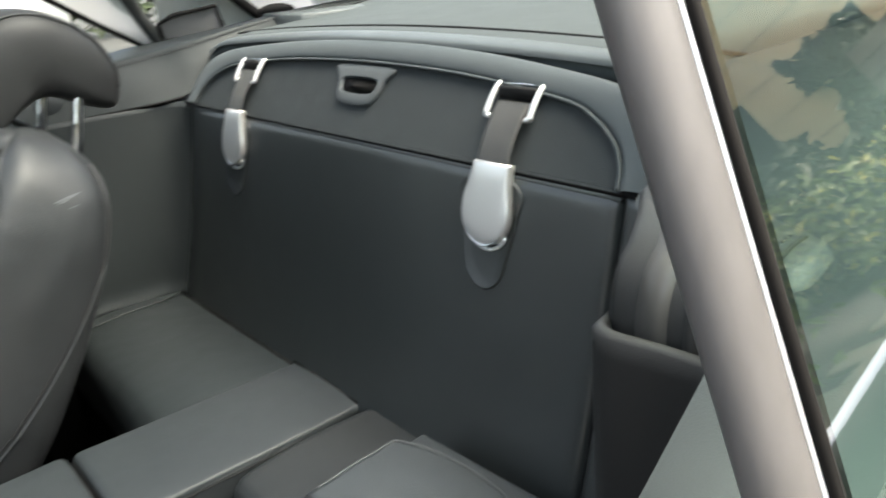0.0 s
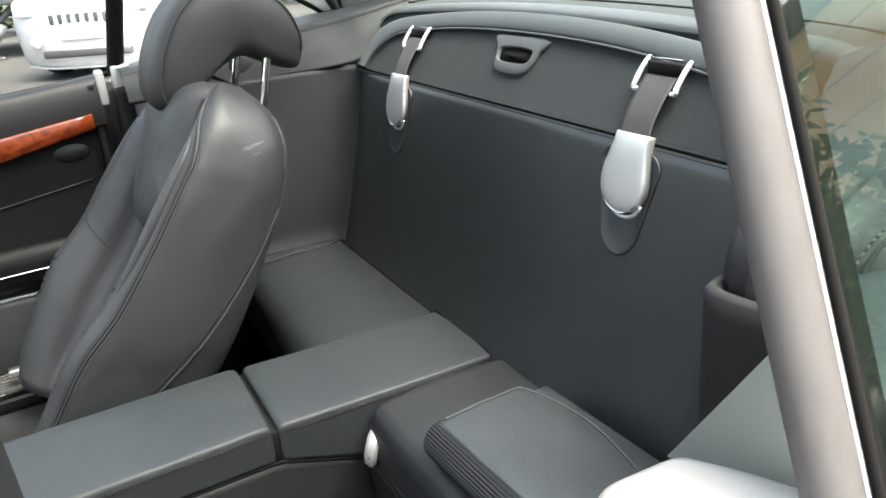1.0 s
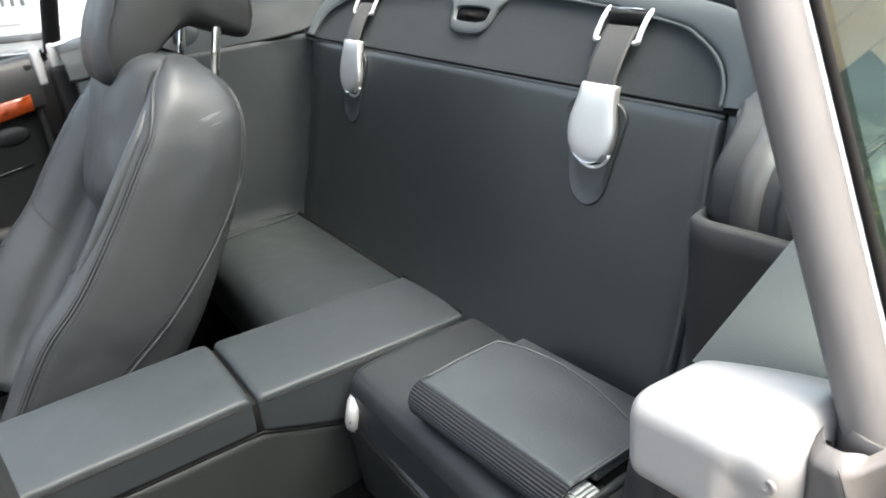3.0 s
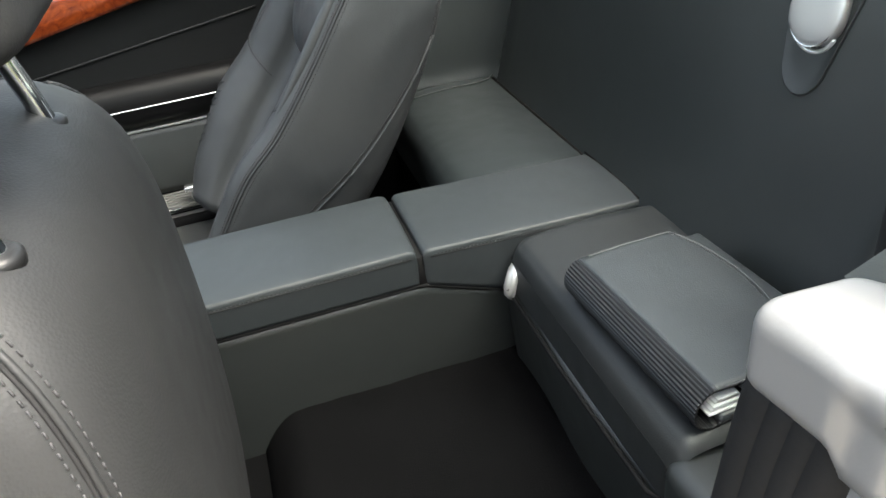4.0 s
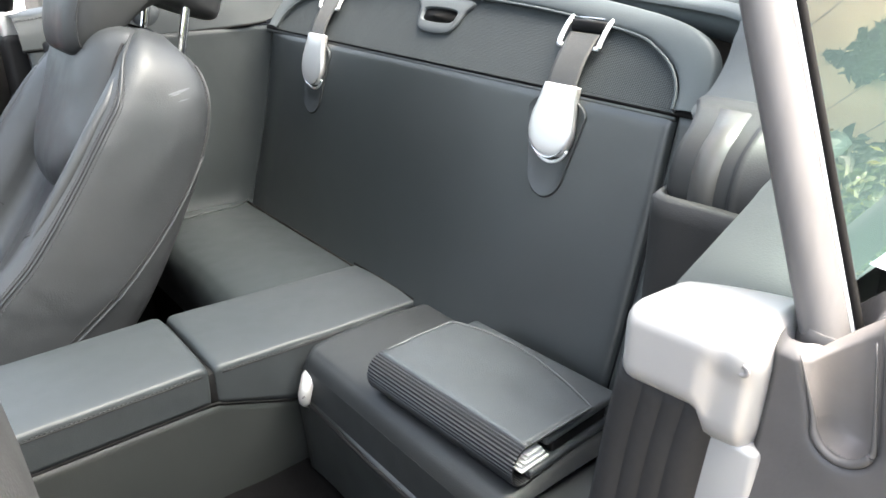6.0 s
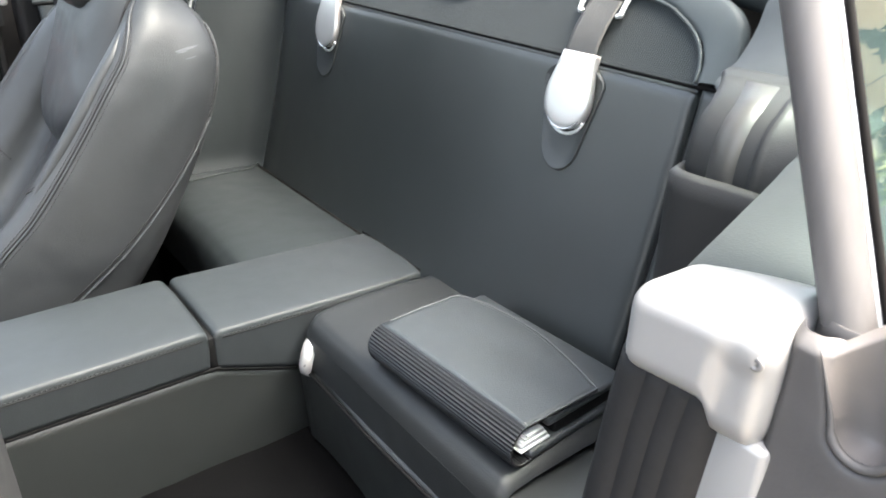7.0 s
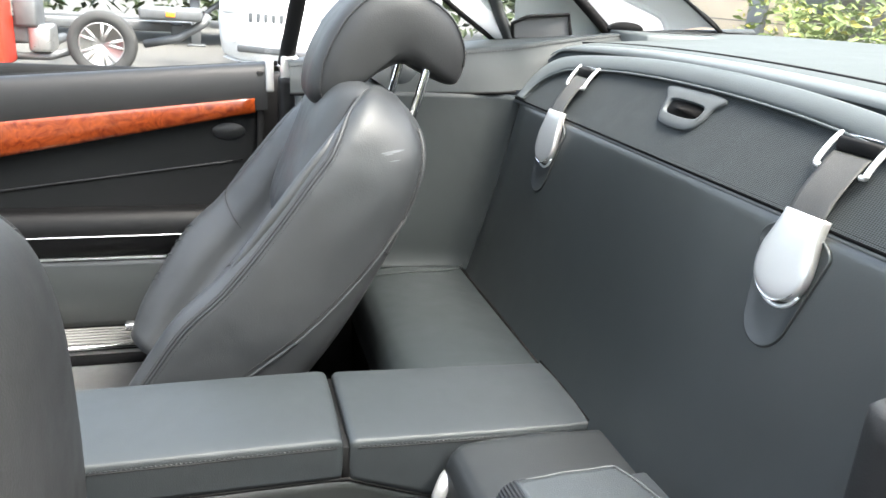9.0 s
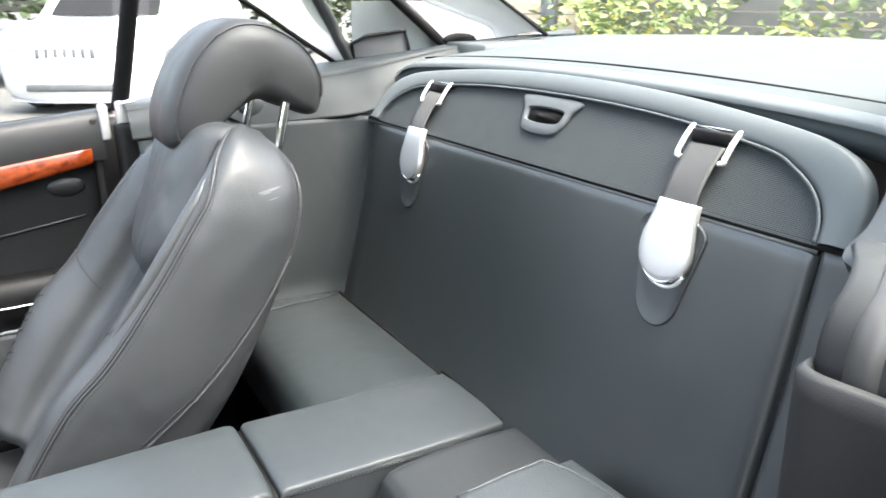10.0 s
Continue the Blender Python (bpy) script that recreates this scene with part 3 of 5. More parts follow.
def near_pole(w):
    """Rounded front seal of the raised quarter window, with a bright strip and a black edge."""
    zs = [0.845, 0.875, 0.91, 0.95, 1.0, 1.06, 1.12, 1.2, 1.28, 1.36]
    path = [Vector((pole_x(z) - 0.0012, -0.2894 + 0.055 * (z - 0.95), z)) for z in zs]
    path = spline(path, 40)
    sec = []
    for i, p in enumerate(path):
        d = (path[min(i + 1, 39)] - path[max(i - 1, 0)]).normalized()
        a = Vector((0.45, 0.89, 0)).normalized()
        a = (a - d * a.dot(d)).normalized()
        b = a.cross(d).normalized()
        ring = []
        for k in range(24):
            t = 2 * math.pi * k / 24
            r = 0.0120 * (1 + 0.035 * math.cos(3 * t))
            ring.append(p + a * r * math.cos(t) + b * r * math.sin(t) * 0.8)
        sec.append(ring)
    part("front_seal", loft(sec), POLE, w, "rounded grey rubber front seal")
    out, back = Vector((0.0100, 0.0050, 0.0)), Vector((-0.40, 0.917, 0.0))
    part("bright_strip", tube([p + out * 1.04 for p in path[2:]], 0.0012, 8), BRIGHT, w, "thin polished bright strip")
    part("dark_bead", tube([p + out * 1.04 + Vector((0.0026, 0.0018, 0)) for p in path[2:]], 0.0022, 8), DULL, w, "thin black rubber bead")
    edge = [[p + out * 1.08 + back * d + Vector((o * 0.917, o * 0.40, 0)) for p in path[2:]] for d, o in ((0.002, 0.0), (0.036, 0.0), (0.036, 0.002), (0.002, 0.002), (0.002, 0.0))]
    part("black_edge", loft(edge, closed=False), DULL, w, "black edging along the glass")


def b_post():
    """Silver cap on the body post with the rubber seals round the foot of the window."""
    post = thing("body_post_cap", (0.77, -0.3, 0.8), "satin silver cap with a screw on the body post", "trim cap")
    fl, fr, bl, br = Vector((0.742, -0.350)), Vector((0.813, -0.340)), Vector((0.746, -0.301)), Vector((0.803, -0.266))

    def cap_map(bm):
        for v in bm.verts:
            u, w, h = v.co.x / 0.1, v.co.y / 0.05, v.co.z / 0.05
            q = fl.lerp(fr, u).lerp(bl.lerp(br, u), w)
            k = min(1, max(0, (u - 0.60 - 0.06 * h) / 0.07))
            k = k * k * (3 - 2 * k) * min(1, max(0, (0.7 - w) / 0.3))
            v.co = Vector((q.x, q.y + 0.0045 * k * min(1, max(0, (0.92 - h) / 0.3)), 0.838 + 0.051 * h + 0.002 * math.sin(math.pi * min(1, max(0, u))) * h + 0.004 * (1 - u) * (1 - h) - 0.017 * k * (1 - h)))
        return bm
    b0 = rbox(0, 0.1, 0, 0.05, 0, 0.05, 0.013, 5)
    bmesh.ops.subdivide_edges(b0, edges=[e for e in b0.edges if e.calc_length() > 0.02], cuts=14, use_grid_fill=True)
    shell = part("cap_shell", cap_map(b0), CAPSILVER, post, "satin silver painted shell")
    tree = BVHTree.FromPolygons([v.co for v in shell.data.vertices], [f.vertices for f in shell.data.polygons])
    hit = tree.ray_cast(Vector((0.8045, -0.5, 0.8735)) , Vector((0, 1, 0)))[0] or Vector((0.8045, -0.338, 0.8735))
    bm = revolve([(0.0001, -0.0004), (0.0010, -0.0003), (0.0013, 0.0009), (0.0032, 0.0008), (0.0037, 0.0003), (0.0038, -0.0004)], 24, "y", (0, 0, 0))
    for v in bm.verts:
        v.co.y = -v.co.y
    sc = part("screw", bm, STEELGREY, post, "small recessed screw")
    sc.matrix_parent_inverse = Matrix()
    sc.location = hit + Vector((0, 0.0006, 0)) - post.location
    shut = thing("shut_face", (0.8, -0.3, 0.3), "silver painted shut face below the post cap", "body panel", kind="structure")
    part("face_panel", rbox(0.80, 0.905, -0.318, -0.27, 0.2, 0.800, 0.010, 3), PAINT, shut)
    part("face_lip", rbox(0.784, 0.816, -0.3315, -0.29, 0.5, 0.829, 0.004, 3), CAPSILVER, shut)
    seal = thing("door_seal", (0.74, -0.3, 0.3), "ribbed black rubber door seal running down the post", "door seal")
    for i, (x, r) in enumerate(((0.7475, 0.0135), (0.7585, 0.014), (0.7695, 0.014), (0.7795, 0.0138))):
        part("seal_lip", tube(spline([(x + 0.002, -0.331 + 0.002 * i, 0.846), (x - 0.004, -0.334 + 0.002 * i, 0.78), (x - 0.016, -0.338 + 0.003 * i, 0.6), (x - 0.03, -0.338, 0.22)], 20), r, 12), SEALBLACK, seal)
    cup = thing("seal_boot", (0.83, -0.28, 0.85), "worn grey rubber boot round the foot of the window seal", "rubber boot")
    # collar round the seal's foot
    sec = []
    for h, rx, ry in ((0.81, 0.015, 0.015), (0.85, 0.0175, 0.0165), (0.880, 0.0190, 0.0175), (0.888, 0.0180, 0.0170), (0.888, 0.0155, 0.0150), (0.85, 0.014, 0.014)):
        ring = []
        for k in range(48):
            a = 2 * math.pi * k / 48
            w = 1 + 0.03 * noise.noise((math.cos(a) * 1.5, math.sin(a) * 1.5, 2.0))
            rise = (0.020 * max(0, math.cos(a - 0.5)) ** 1.5 + 0.0008 * noise.noise((a * 3, 7, h * 3))) if h > 0.86 else 0
            ring.append(Vector((0.824 + rx * w * math.cos(a), -0.289 + ry * w * math.sin(a), h + rise)))
        sec.append(ring)
    part("collar", loft(sec, caps=False), RUBBER, cup)

    cx, cz, cr = 0.8470, 0.8560, 0.0128

    def notch(x, z):
        """Signed distance from the edge of the spout-shaped notch."""
        if z > cz:
            return max(cx - cr - 0.42 * (z - cz) - x, x - cx - cr + 0.2 * (z - cz))
        return math.hypot(x - cx, z - cz) - cr

    def apron(u, v):
        x = lerp(0.8065, 0.905, u)
        z = lerp(0.788 - 0.10 * (x - 0.8065), 0.8865 + 0.022 * min(1, max(0, (x - 0.826) / 0.022)), v)
        d = notch(x, z)
        k = 1 / (1 + math.exp(max(-30, min(30, d / 0.0012))))
        flank = max(0, (0.814 - x) / 0.0075)
        y = -0.3240 + (0.005 + 0.012 * max(0, 1 - ((x - cx + 0.1 * (z - cz)) / 0.018) ** 2)) * k + 0.010 * flank ** 2 - 0.008 * (1 - v) ** 2
        return (x, y + 0.008 * max(0, (v - 0.94) / 0.06) ** 2 + 0.0003 * noise.noise((x * 60, z * 60, 0)), z)
    for nm, mat, inside in (("apron", BOOT, False), ("spout", BOOTPALE, True)):
        bm = grid(apron, 180, 150)
        bmesh.ops.delete(bm, geom=[f for f in bm.faces if (notch(f.calc_center_median().x, f.calc_center_median().z) < 0.0006) != inside], context="FACES")
        part(nm, bm, mat, cup, "faded beige rubber" if inside else "")
    edge = [(cx - cr - 0.42 * h, cz + h) for h in (0.029, 0.020, 0.010, 0.004)] + [(cx - cr * math.cos(a), cz - cr * math.sin(a)) for a in np.linspace(0.1, math.pi - 0.1, 16)] + [(cx + cr - 0.2 * h, cz + h) for h in (0.004, 0.015, 0.030, 0.048)]
    part("notch_rim", tube(spline([(a, -0.3235 - 0.008 * max(0, (0.875 - b) / 0.07) ** 2 * 0.6, b) for a, b in edge], 60), [0.0003 + 0.0019 * min(1, min(i, 59 - i) / 16) for i in range(60)], 8), BOOT, cup)


def rear_quarter_body():
    """Outer belt of the car behind the open door: rubber strip, bright strip and painted wing."""
    b = thing("rear_wing", (0.9, 0.4, 0.3), "silver painted rear wing outside the quarter window", "car body", kind="structure")

    def wing(u, v):
        y = lerp(-0.25, 1.9, u)
        a = v * math.pi * 0.5
        sh = 0.16 * max(0, (u - 0.25)) ** 1.4
        return (0.815 + 0.085 * math.sin(a) - sh * 0.4 * (1 - v), y, 0.905 + 0.10 * u - 0.09 * (1 - math.cos(a)) - 0.35 * max(0, v - 0.75))
    part("wing_panel", grid(wing, 50, 24), PAINT, b)
    side = grid(lambda u, v: (0.90 - 0.02 * math.sin(math.pi * v), lerp(-0.27, 1.9, u), lerp(0.25, 0.78 + 0.09 * u, v)), 30, 12)
    part("wing_side", side, PAINT, b)
    part("bright_strip", tube([(0.868 - 0.012 * u, lerp(-0.262, 0.5, u), 0.906 + 0.055 * u) for u in np.linspace(0, 1, 24)], 0.0075, 8, squash=1.4), MIRROR, b)
    part("rubber_strip", tube([(0.846 - 0.03 * u, lerp(-0.262, 0.5, u), 0.912 + 0.055 * u) for u in np.linspace(0, 1, 24)], 0.011, 8), BLACK, b)
    part("strip_end", rbox(0.856, 0.886, -0.275, -0.25, 0.885, 0.916, 0.006, 2), GLOSS, b)


# ---- loose and fitted things in the cabin ----
def luggage_strap(x):
    t = thing("luggage_strap", (x, 0.1, 0.87), "grey luggage strap with a silver round-ended buckle on the bulkhead", "luggage strap", "luggage straps on the bulkhead")
    n = Vector((0, -0.973, 0.23))
    # dished recess plate
    out = []
    for k in range(64):
        a = 2 * math.pi * k / 64
        c, s_ = math.cos(a), math.sin(a)
        r = 0.036
        px, pz = r * c * 0.95, (0.763 + r * s_ * 1.1 if s_ < 0 else 0.838 + r * s_ * 0.7)
        if s_ >= 0:
            px = 0.052 * c
        out.append((px, pz))
    rim = [Vector((x + a, bulk_y(b_) - 0.001, b_)) + n * 0.001 for a, b_ in out]
    sec = []
    for k, lift in ((0.96, -0.002), (0.94, 0.0009), (0.915, 0.0007), (0.88, -0.0004), (0.6, -0.0008), (0.02, -0.0008)):
        c0 = Vector((x, bulk_y(0.80) - 0.001, 0.80))
        sec.append([c0.lerp(p, k) + n * lift for p in rim])
    part("recess", loft(sec), VINYL, t, "shallow dark plastic recess")
    # silver tongue: flat plate widening into a disc
    pts = [(-0.027, 0.872), (-0.0285, 0.860), (-0.0315, 0.845), (-0.0355, 0.829), (-0.0368, 0.812), (-0.032, 0.796), (-0.019, 0.784), (0, 0.780), (0.019, 0.784), (0.032, 0.796),
           (0.0368, 0.812), (0.0355, 0.829), (0.0315, 0.845), (0.0285, 0.860), (0.027, 0.872)]
    cur = spline([(a, b_, 0) for a, b_ in pts], 60)
    c0 = Vector((0, 0.826, 0))
    sec = []
    for k, lift in ((1.0, 0.0), (1.0, 0.0075), (0.985, 0.0092), (0.95, 0.0102), (0.86, 0.0108), (0.6, 0.011), (0.02, 0.011)):
        sec.append([Vector((x + lerp(0.006, 0.001, min(1, (0.872 - lerp(c0.y, p.y, k)) / 0.04)) + p.x * k, bulk_y(lerp(c0.y, p.y, k)) - 0.001, lerp(c0.y, p.y, k))) + n * lift for p in cur])
    part("buckle", loft(sec), BUCKLE, t, "satin silver round-ended buckle")
    disc = [Vector((x + 0.001 + 0.0335 * math.cos(a), bulk_y(0.813 + 0.0335 * math.sin(a)) - 0.001, 0.813 + 0.0335 * math.sin(a))) for a in np.linspace(math.pi * 1.08, math.pi * 1.92, 40)]
    part("disc_edge", tube([p + n * 0.0092 for p in disc], 0.0011, 6), MIRROR, t)
    arc = [Vector((x + 0.001 + 0.034 * math.cos(a), bulk_y(0.79) - 0.001, 0.8105 + 0.037 * math.sin(a))) for a in np.linspace(math.pi * 1.15, math.pi * 1.85, 24)]
    part("lower_rim", tube([p + n * 0.002 for p in arc], 0.0026, 8), BRIGHT, t, "polished lower rim of the buckle")

    def web(u, v):
        z = lerp(0.862, 0.931, v)
        return (x + 0.005 * (1 - v) + lerp(-0.0245, 0.0245, u), net_y(z) - 0.006 - 0.010 * math.sin(math.pi * (1 - v)) * 0.6, z)
    part("webbing", grid(web, 8, 16, (0, 0.0016, 0.0012)), WEB, t, "grey woven webbing")
    part("slot", rbox(x - 0.028, x + 0.028, net_y(0.94) - 0.0075, net_y(0.94) + 0.01, 0.9325, 0.947, 0.002, 1), BLACK, t)
    part("slot_edge", tube([(x - 0.031, net_y(0.949) - 0.004, 0.949), (x, net_y(0.949) - 0.0045, 0.9495), (x + 0.031, net_y(0.949) - 0.004, 0.949)], 0.0010, 8), MIRROR, t, "bright edge over the strap slot")
    for s in (-1, 1):
        p = [Vector((x + s * 0.033, net_y(z) - o, z)) for z, o in ((0.949, 0.002), (0.946, 0.0055), (0.936, 0.008), (0.922, 0.008), (0.917, 0.006))]
        p.append(Vector((x + s * 0.027, net_y(0.916) - 0.006, 0.916)))
        part("loop_bracket", tube(spline(p, 24), 0.0034, 10, squash=0.9), BRIGHT, t, "bright chrome strap bracket")


def flap_handle():
    t = thing("flap_handle", (0, 0.13, 0.93), "grey plastic pull handle with a dark finger slot", "pull handle")
    n = Vector((0, -0.827, 0.562))

    def ring(k, lift, pts):
        c = Vector((0, 0.928, 0))
        return [Vector((lerp(c.x, p.x, k), net_y(lerp(c.y, p.y - 0.008, k)), lerp(c.y, p.y - 0.008, k))) + n * lift for p in pts]
    pts = spline([(-0.066, 0.959, 0), (-0.055, 0.943, 0), (-0.048, 0.926, 0), (-0.034, 0.914, 0), (0, 0.911, 0), (0.034, 0.914, 0), (0.048, 0.926, 0), (0.055, 0.943, 0), (0.066, 0.959, 0), (0, 0.961, 0)], 72, closed=True)
    hole = spline([(-0.036, 0.944, 0), (-0.041, 0.936, 0), (-0.034, 0.9275, 0), (0, 0.9255, 0), (0.034, 0.9275, 0), (0.041, 0.936, 0), (0.036, 0.944, 0), (0, 0.946, 0)], 72, closed=True)
    def align(h, ref):
        best = max(range(72), key=lambda k: -sum(((h[(i + k) % 72] - c0).normalized() - (ref[i] - c0).normalized()).length for i in range(0, 72, 6)))
        return [h[(i + best) % 72] for i in range(72)]
    c0 = Vector((0, 0.934, 0))
    hole = align(hole, pts)
    sec = [ring(1.0, -0.002, pts), ring(0.99, 0.001, pts), ring(0.95, 0.0022, pts)]
    mid = [p.lerp(h, 0.55) for p, h in zip(pts, hole)]
    sec.append(ring(1.0, 0.0028, mid))
    sec.append(ring(1.12, 0.0034, hole))
    sec.append(ring(1.04, 0.0032, hole))
    sec.append(ring(0.98, 0.001, hole))
    sec.append(ring(0.95, -0.002, hole))
    part("handle_plate", loft(sec, caps=False), material("grey_handle_plastic", (0.056, 0.063, 0.066), 0.55, var=0.05, grain=0.15, spec=0.3), t)
    part("finger_slot", loft([ring(0.97, -0.001, hole), ring(0.6, -0.002, hole), ring(0.02, -0.002, hole)]), BLACK, t, "dark finger slot")


def console():
    t = thing("centre_console", (0.0, -0.5, 0.22), "anthracite leather centre console with two padded lids", "console")

    def lid(y0, y1, z_low, name, z1=0.519, rear=False):
        sec = []
        n = 26
        for i in range(n + 1):
            v = 0.5 - 0.5 * math.cos(math.pi * i / n)
            y = lerp(y0, y1, v)
            e = min(v, 1 - v)
            k = min(1, (v if rear else e) * (y1 - y0) / 0.008)
            sh = 1 - 0.025 * (1 - k) ** 2
            xr = 0.0955 - (0.005 * max(0, (v - 0.6) / 0.4) ** 2 if rear else 0)
            xl = -0.088
            zt = z1 - 0.006 * (1 - k) ** 2 - (0.014 * v if rear else 0)
            zl = z_low(y)
            cx = (xl + xr) / 2
            side = [(0.003, zl), (0.001, lerp(zl, zt, 0.5)), (0.0, zt - 0.012), (0.0, zt - 0.007), (0.0018, zt - 0.0025), (0.006, zt - 0.0004), (0.02, zt + 0.0012), (0.05, zt + 0.003)]
            prof = [(xl + a, b) for a, b in side] + [(cx, zt + 0.0035)] + [(xr - a, b) for a, b in side[::-1]]
            P = spline([(a, b, 0) for a, b in prof], 80)
            sec.append([Vector((cx + (p.x - cx) * sh, y, p.y)) for p in P])
        ob = part(name, loft(sec), LEATHER, t)
        for xx in (0.0956,):
            part("lid_stitching", stitches([(xx - (0.005 * max(0, ((i / 20) - 0.6) / 0.4) ** 2 if rear else 0), lerp(y0 + 0.012, y1 - 0.01, i / 20), 0.5095 + (0.003 if not rear else -0.014 * i / 20)) for i in range(21)], 0.0055, 0.0036, 0.0006), STITCH, t)
            part("lid_seam", tube([(xx - 0.0006 - (0.005 * max(0, ((i / 20) - 0.6) / 0.4) ** 2 if rear else 0), lerp(y0 + 0.01, y1 - 0.008, i / 20), 0.5065 + (0.003 if not rear else -0.014 * i / 20)) for i in range(21)], 0.0012, 6), SEAM, t)
        return ob
    lid(-1.15, -0.3445, lambda y: 0.462, "front_lid", 0.522)
    lid(-0.3355, 0.004, lambda y: 0.462 - 0.05 * max(0, min(1, (y + 0.34) / 0.13)), "rear_lid", rear=True)

    def side(u, v):
        y = lerp(-1.15, -0.02, u)
        top = 0.458 - 0.05 * max(0, min(1, (y + 0.34) / 0.13))
        return (0.088 + 0.004 * math.sin(v * 3) - 0.02 * (1 - v), y, lerp(0.2, top, v))
    part("side_panel", grid(side, 50, 16, (-0.16, 0, 0)), VINYL, t)
    part("wall_gap", tube([(-0.088, 0.003, 0.506), (0.0, 0.003, 0.5075), (0.088, 0.003, 0.505)], 0.0028, 6), DULL, t)
    part("lid_joint", rbox(-0.083, 0.0915, -0.346, -0.334, 0.455, 0.508, 0.001, 1), BLACK, t)
    part("lower_joint", tube([(0.0895, lerp(-1.15, -0.03, i / 40), 0.460 - 0.05 * max(0, min(1, (lerp(-1.15, -0.03, i / 40) + 0.34) / 0.13))) for i in range(41)], 0.0035, 6), BLACK, t)


def shelf_block(t, x0, x1, y0, y1, z0, z1, r, mat, name, slope=0.0, flank=0.012):
    """A padded block with a rolled front edge."""
    def fn(u, v):
        x = lerp(x0, x1, u)
        L = [(y0 + slope, z0), (y0 + slope * 0.3, lerp(z0, z1, 0.6)), (y0, z1 - r), (y0 + r * 0.3, z1 - r * 0.3), (y0 + r, z1), (lerp(y0 + r, y1, 0.5), z1 + 0.004), (y1, z1 - 0.002)]
        p = spline([(a, b, 0) for a, b in L], 61)[int(round(v * 60))]
        e = min(u, 1 - u) * (x1 - x0)
        d = flank * max(0, 1 - e / 0.014) ** 2
        return (x, p.x + d * (1 if p.y < z1 - r else 0.2), p.y - (d if p.y > z1 - r else 0))
    return part(name, grid(fn, 50, 60), mat, t)


def storage():
    far = thing("storage_shelf", (-0.31, -0.12, 0.25), "padded dark grey storage shelf behind the reclined seat", "storage shelf", "storage shelves behind the seats")
    shelf_block(far, -0.532, -0.087, -0.235, 0.004, 0.22, 0.502, 0.05, SHELFSHADE, "shelf_pad", 0.01, 0.002)
    part("shelf_front", rbox(-0.528, -0.095, -0.232, -0.222, 0.218, 0.40, 0.004, 2), CARPET, far, "black carpeted front")
    pipe = spline([(-0.484, -0.235, 0.494), (-0.487, -0.20, 0.5045), (-0.493, -0.11, 0.508), (-0.495, -0.05, 0.5065), (-0.503, -0.018, 0.506), (-0.520, 0.002, 0.506)], 40)
    part("shelf_piping", tube(pipe, 0.0017, 8), BELTSKIN, far, "thin grey piping")
    part("wall_gap", tube([(-0.52, 0.0005, 0.4995), (-0.3, 0.0005, 0.5005), (-0.088, 0.0005, 0.4995)], 0.0032, 6), DULL, far)
    near = thing("storage_box", (0.33, -0.1, 0.25), "padded dark grey storage box with a silver latch button", "storage box", "storage shelves behind the seats")
    shelf_block(near, 0.106, 0.525, -0.215, 0.004, 0.435, 0.512, 0.035, BOXSKIN, "box_lid", -0.004)
    front = grid(lambda u, v: (lerp(0.100, 0.56, u), -0.222 + 0.018 * (1 - v) + 0.004 * math.sin(9 * u), lerp(0.21, 0.433, v)), 30, 16, (0, 0.03, 0))
    part("box_front", front, VINYL, near)
    part("box_side", rbox(0.509, 0.66, -0.222, 0.012, 0.25, 0.494, 0.02, 4), VINYL, near)
    part("lid_seam", tube([(0.108, -0.224, 0.433), (0.3, -0.228, 0.433), (0.5, -0.226, 0.433), (0.526, -0.214, 0.434), (0.53, -0.1, 0.437), (0.53, 0, 0.437)], 0.003, 6), BLACK, near)
    bm = revolve([(0.0001, 0.010), (0.010, 0.0095), (0.0165, 0.007), (0.019, 0.002), (0.0195, -0.004), (0.0001, -0.004)], 32, "y")
    for v in bm.verts:
        v.co = Vector((v.co.x * 1.05, -v.co.y * 1.4, v.co.z * 1.55))
    b = part("latch_button", bm, SILVER, near, "oval satin silver latch button")
    b.matrix_parent_inverse = Matrix()
    b.matrix_basis = Matrix.Translation(Vector((0.126, -0.215, 0.452)) - near.location) @ pose(0, 0, 0, -14, -20, -30)


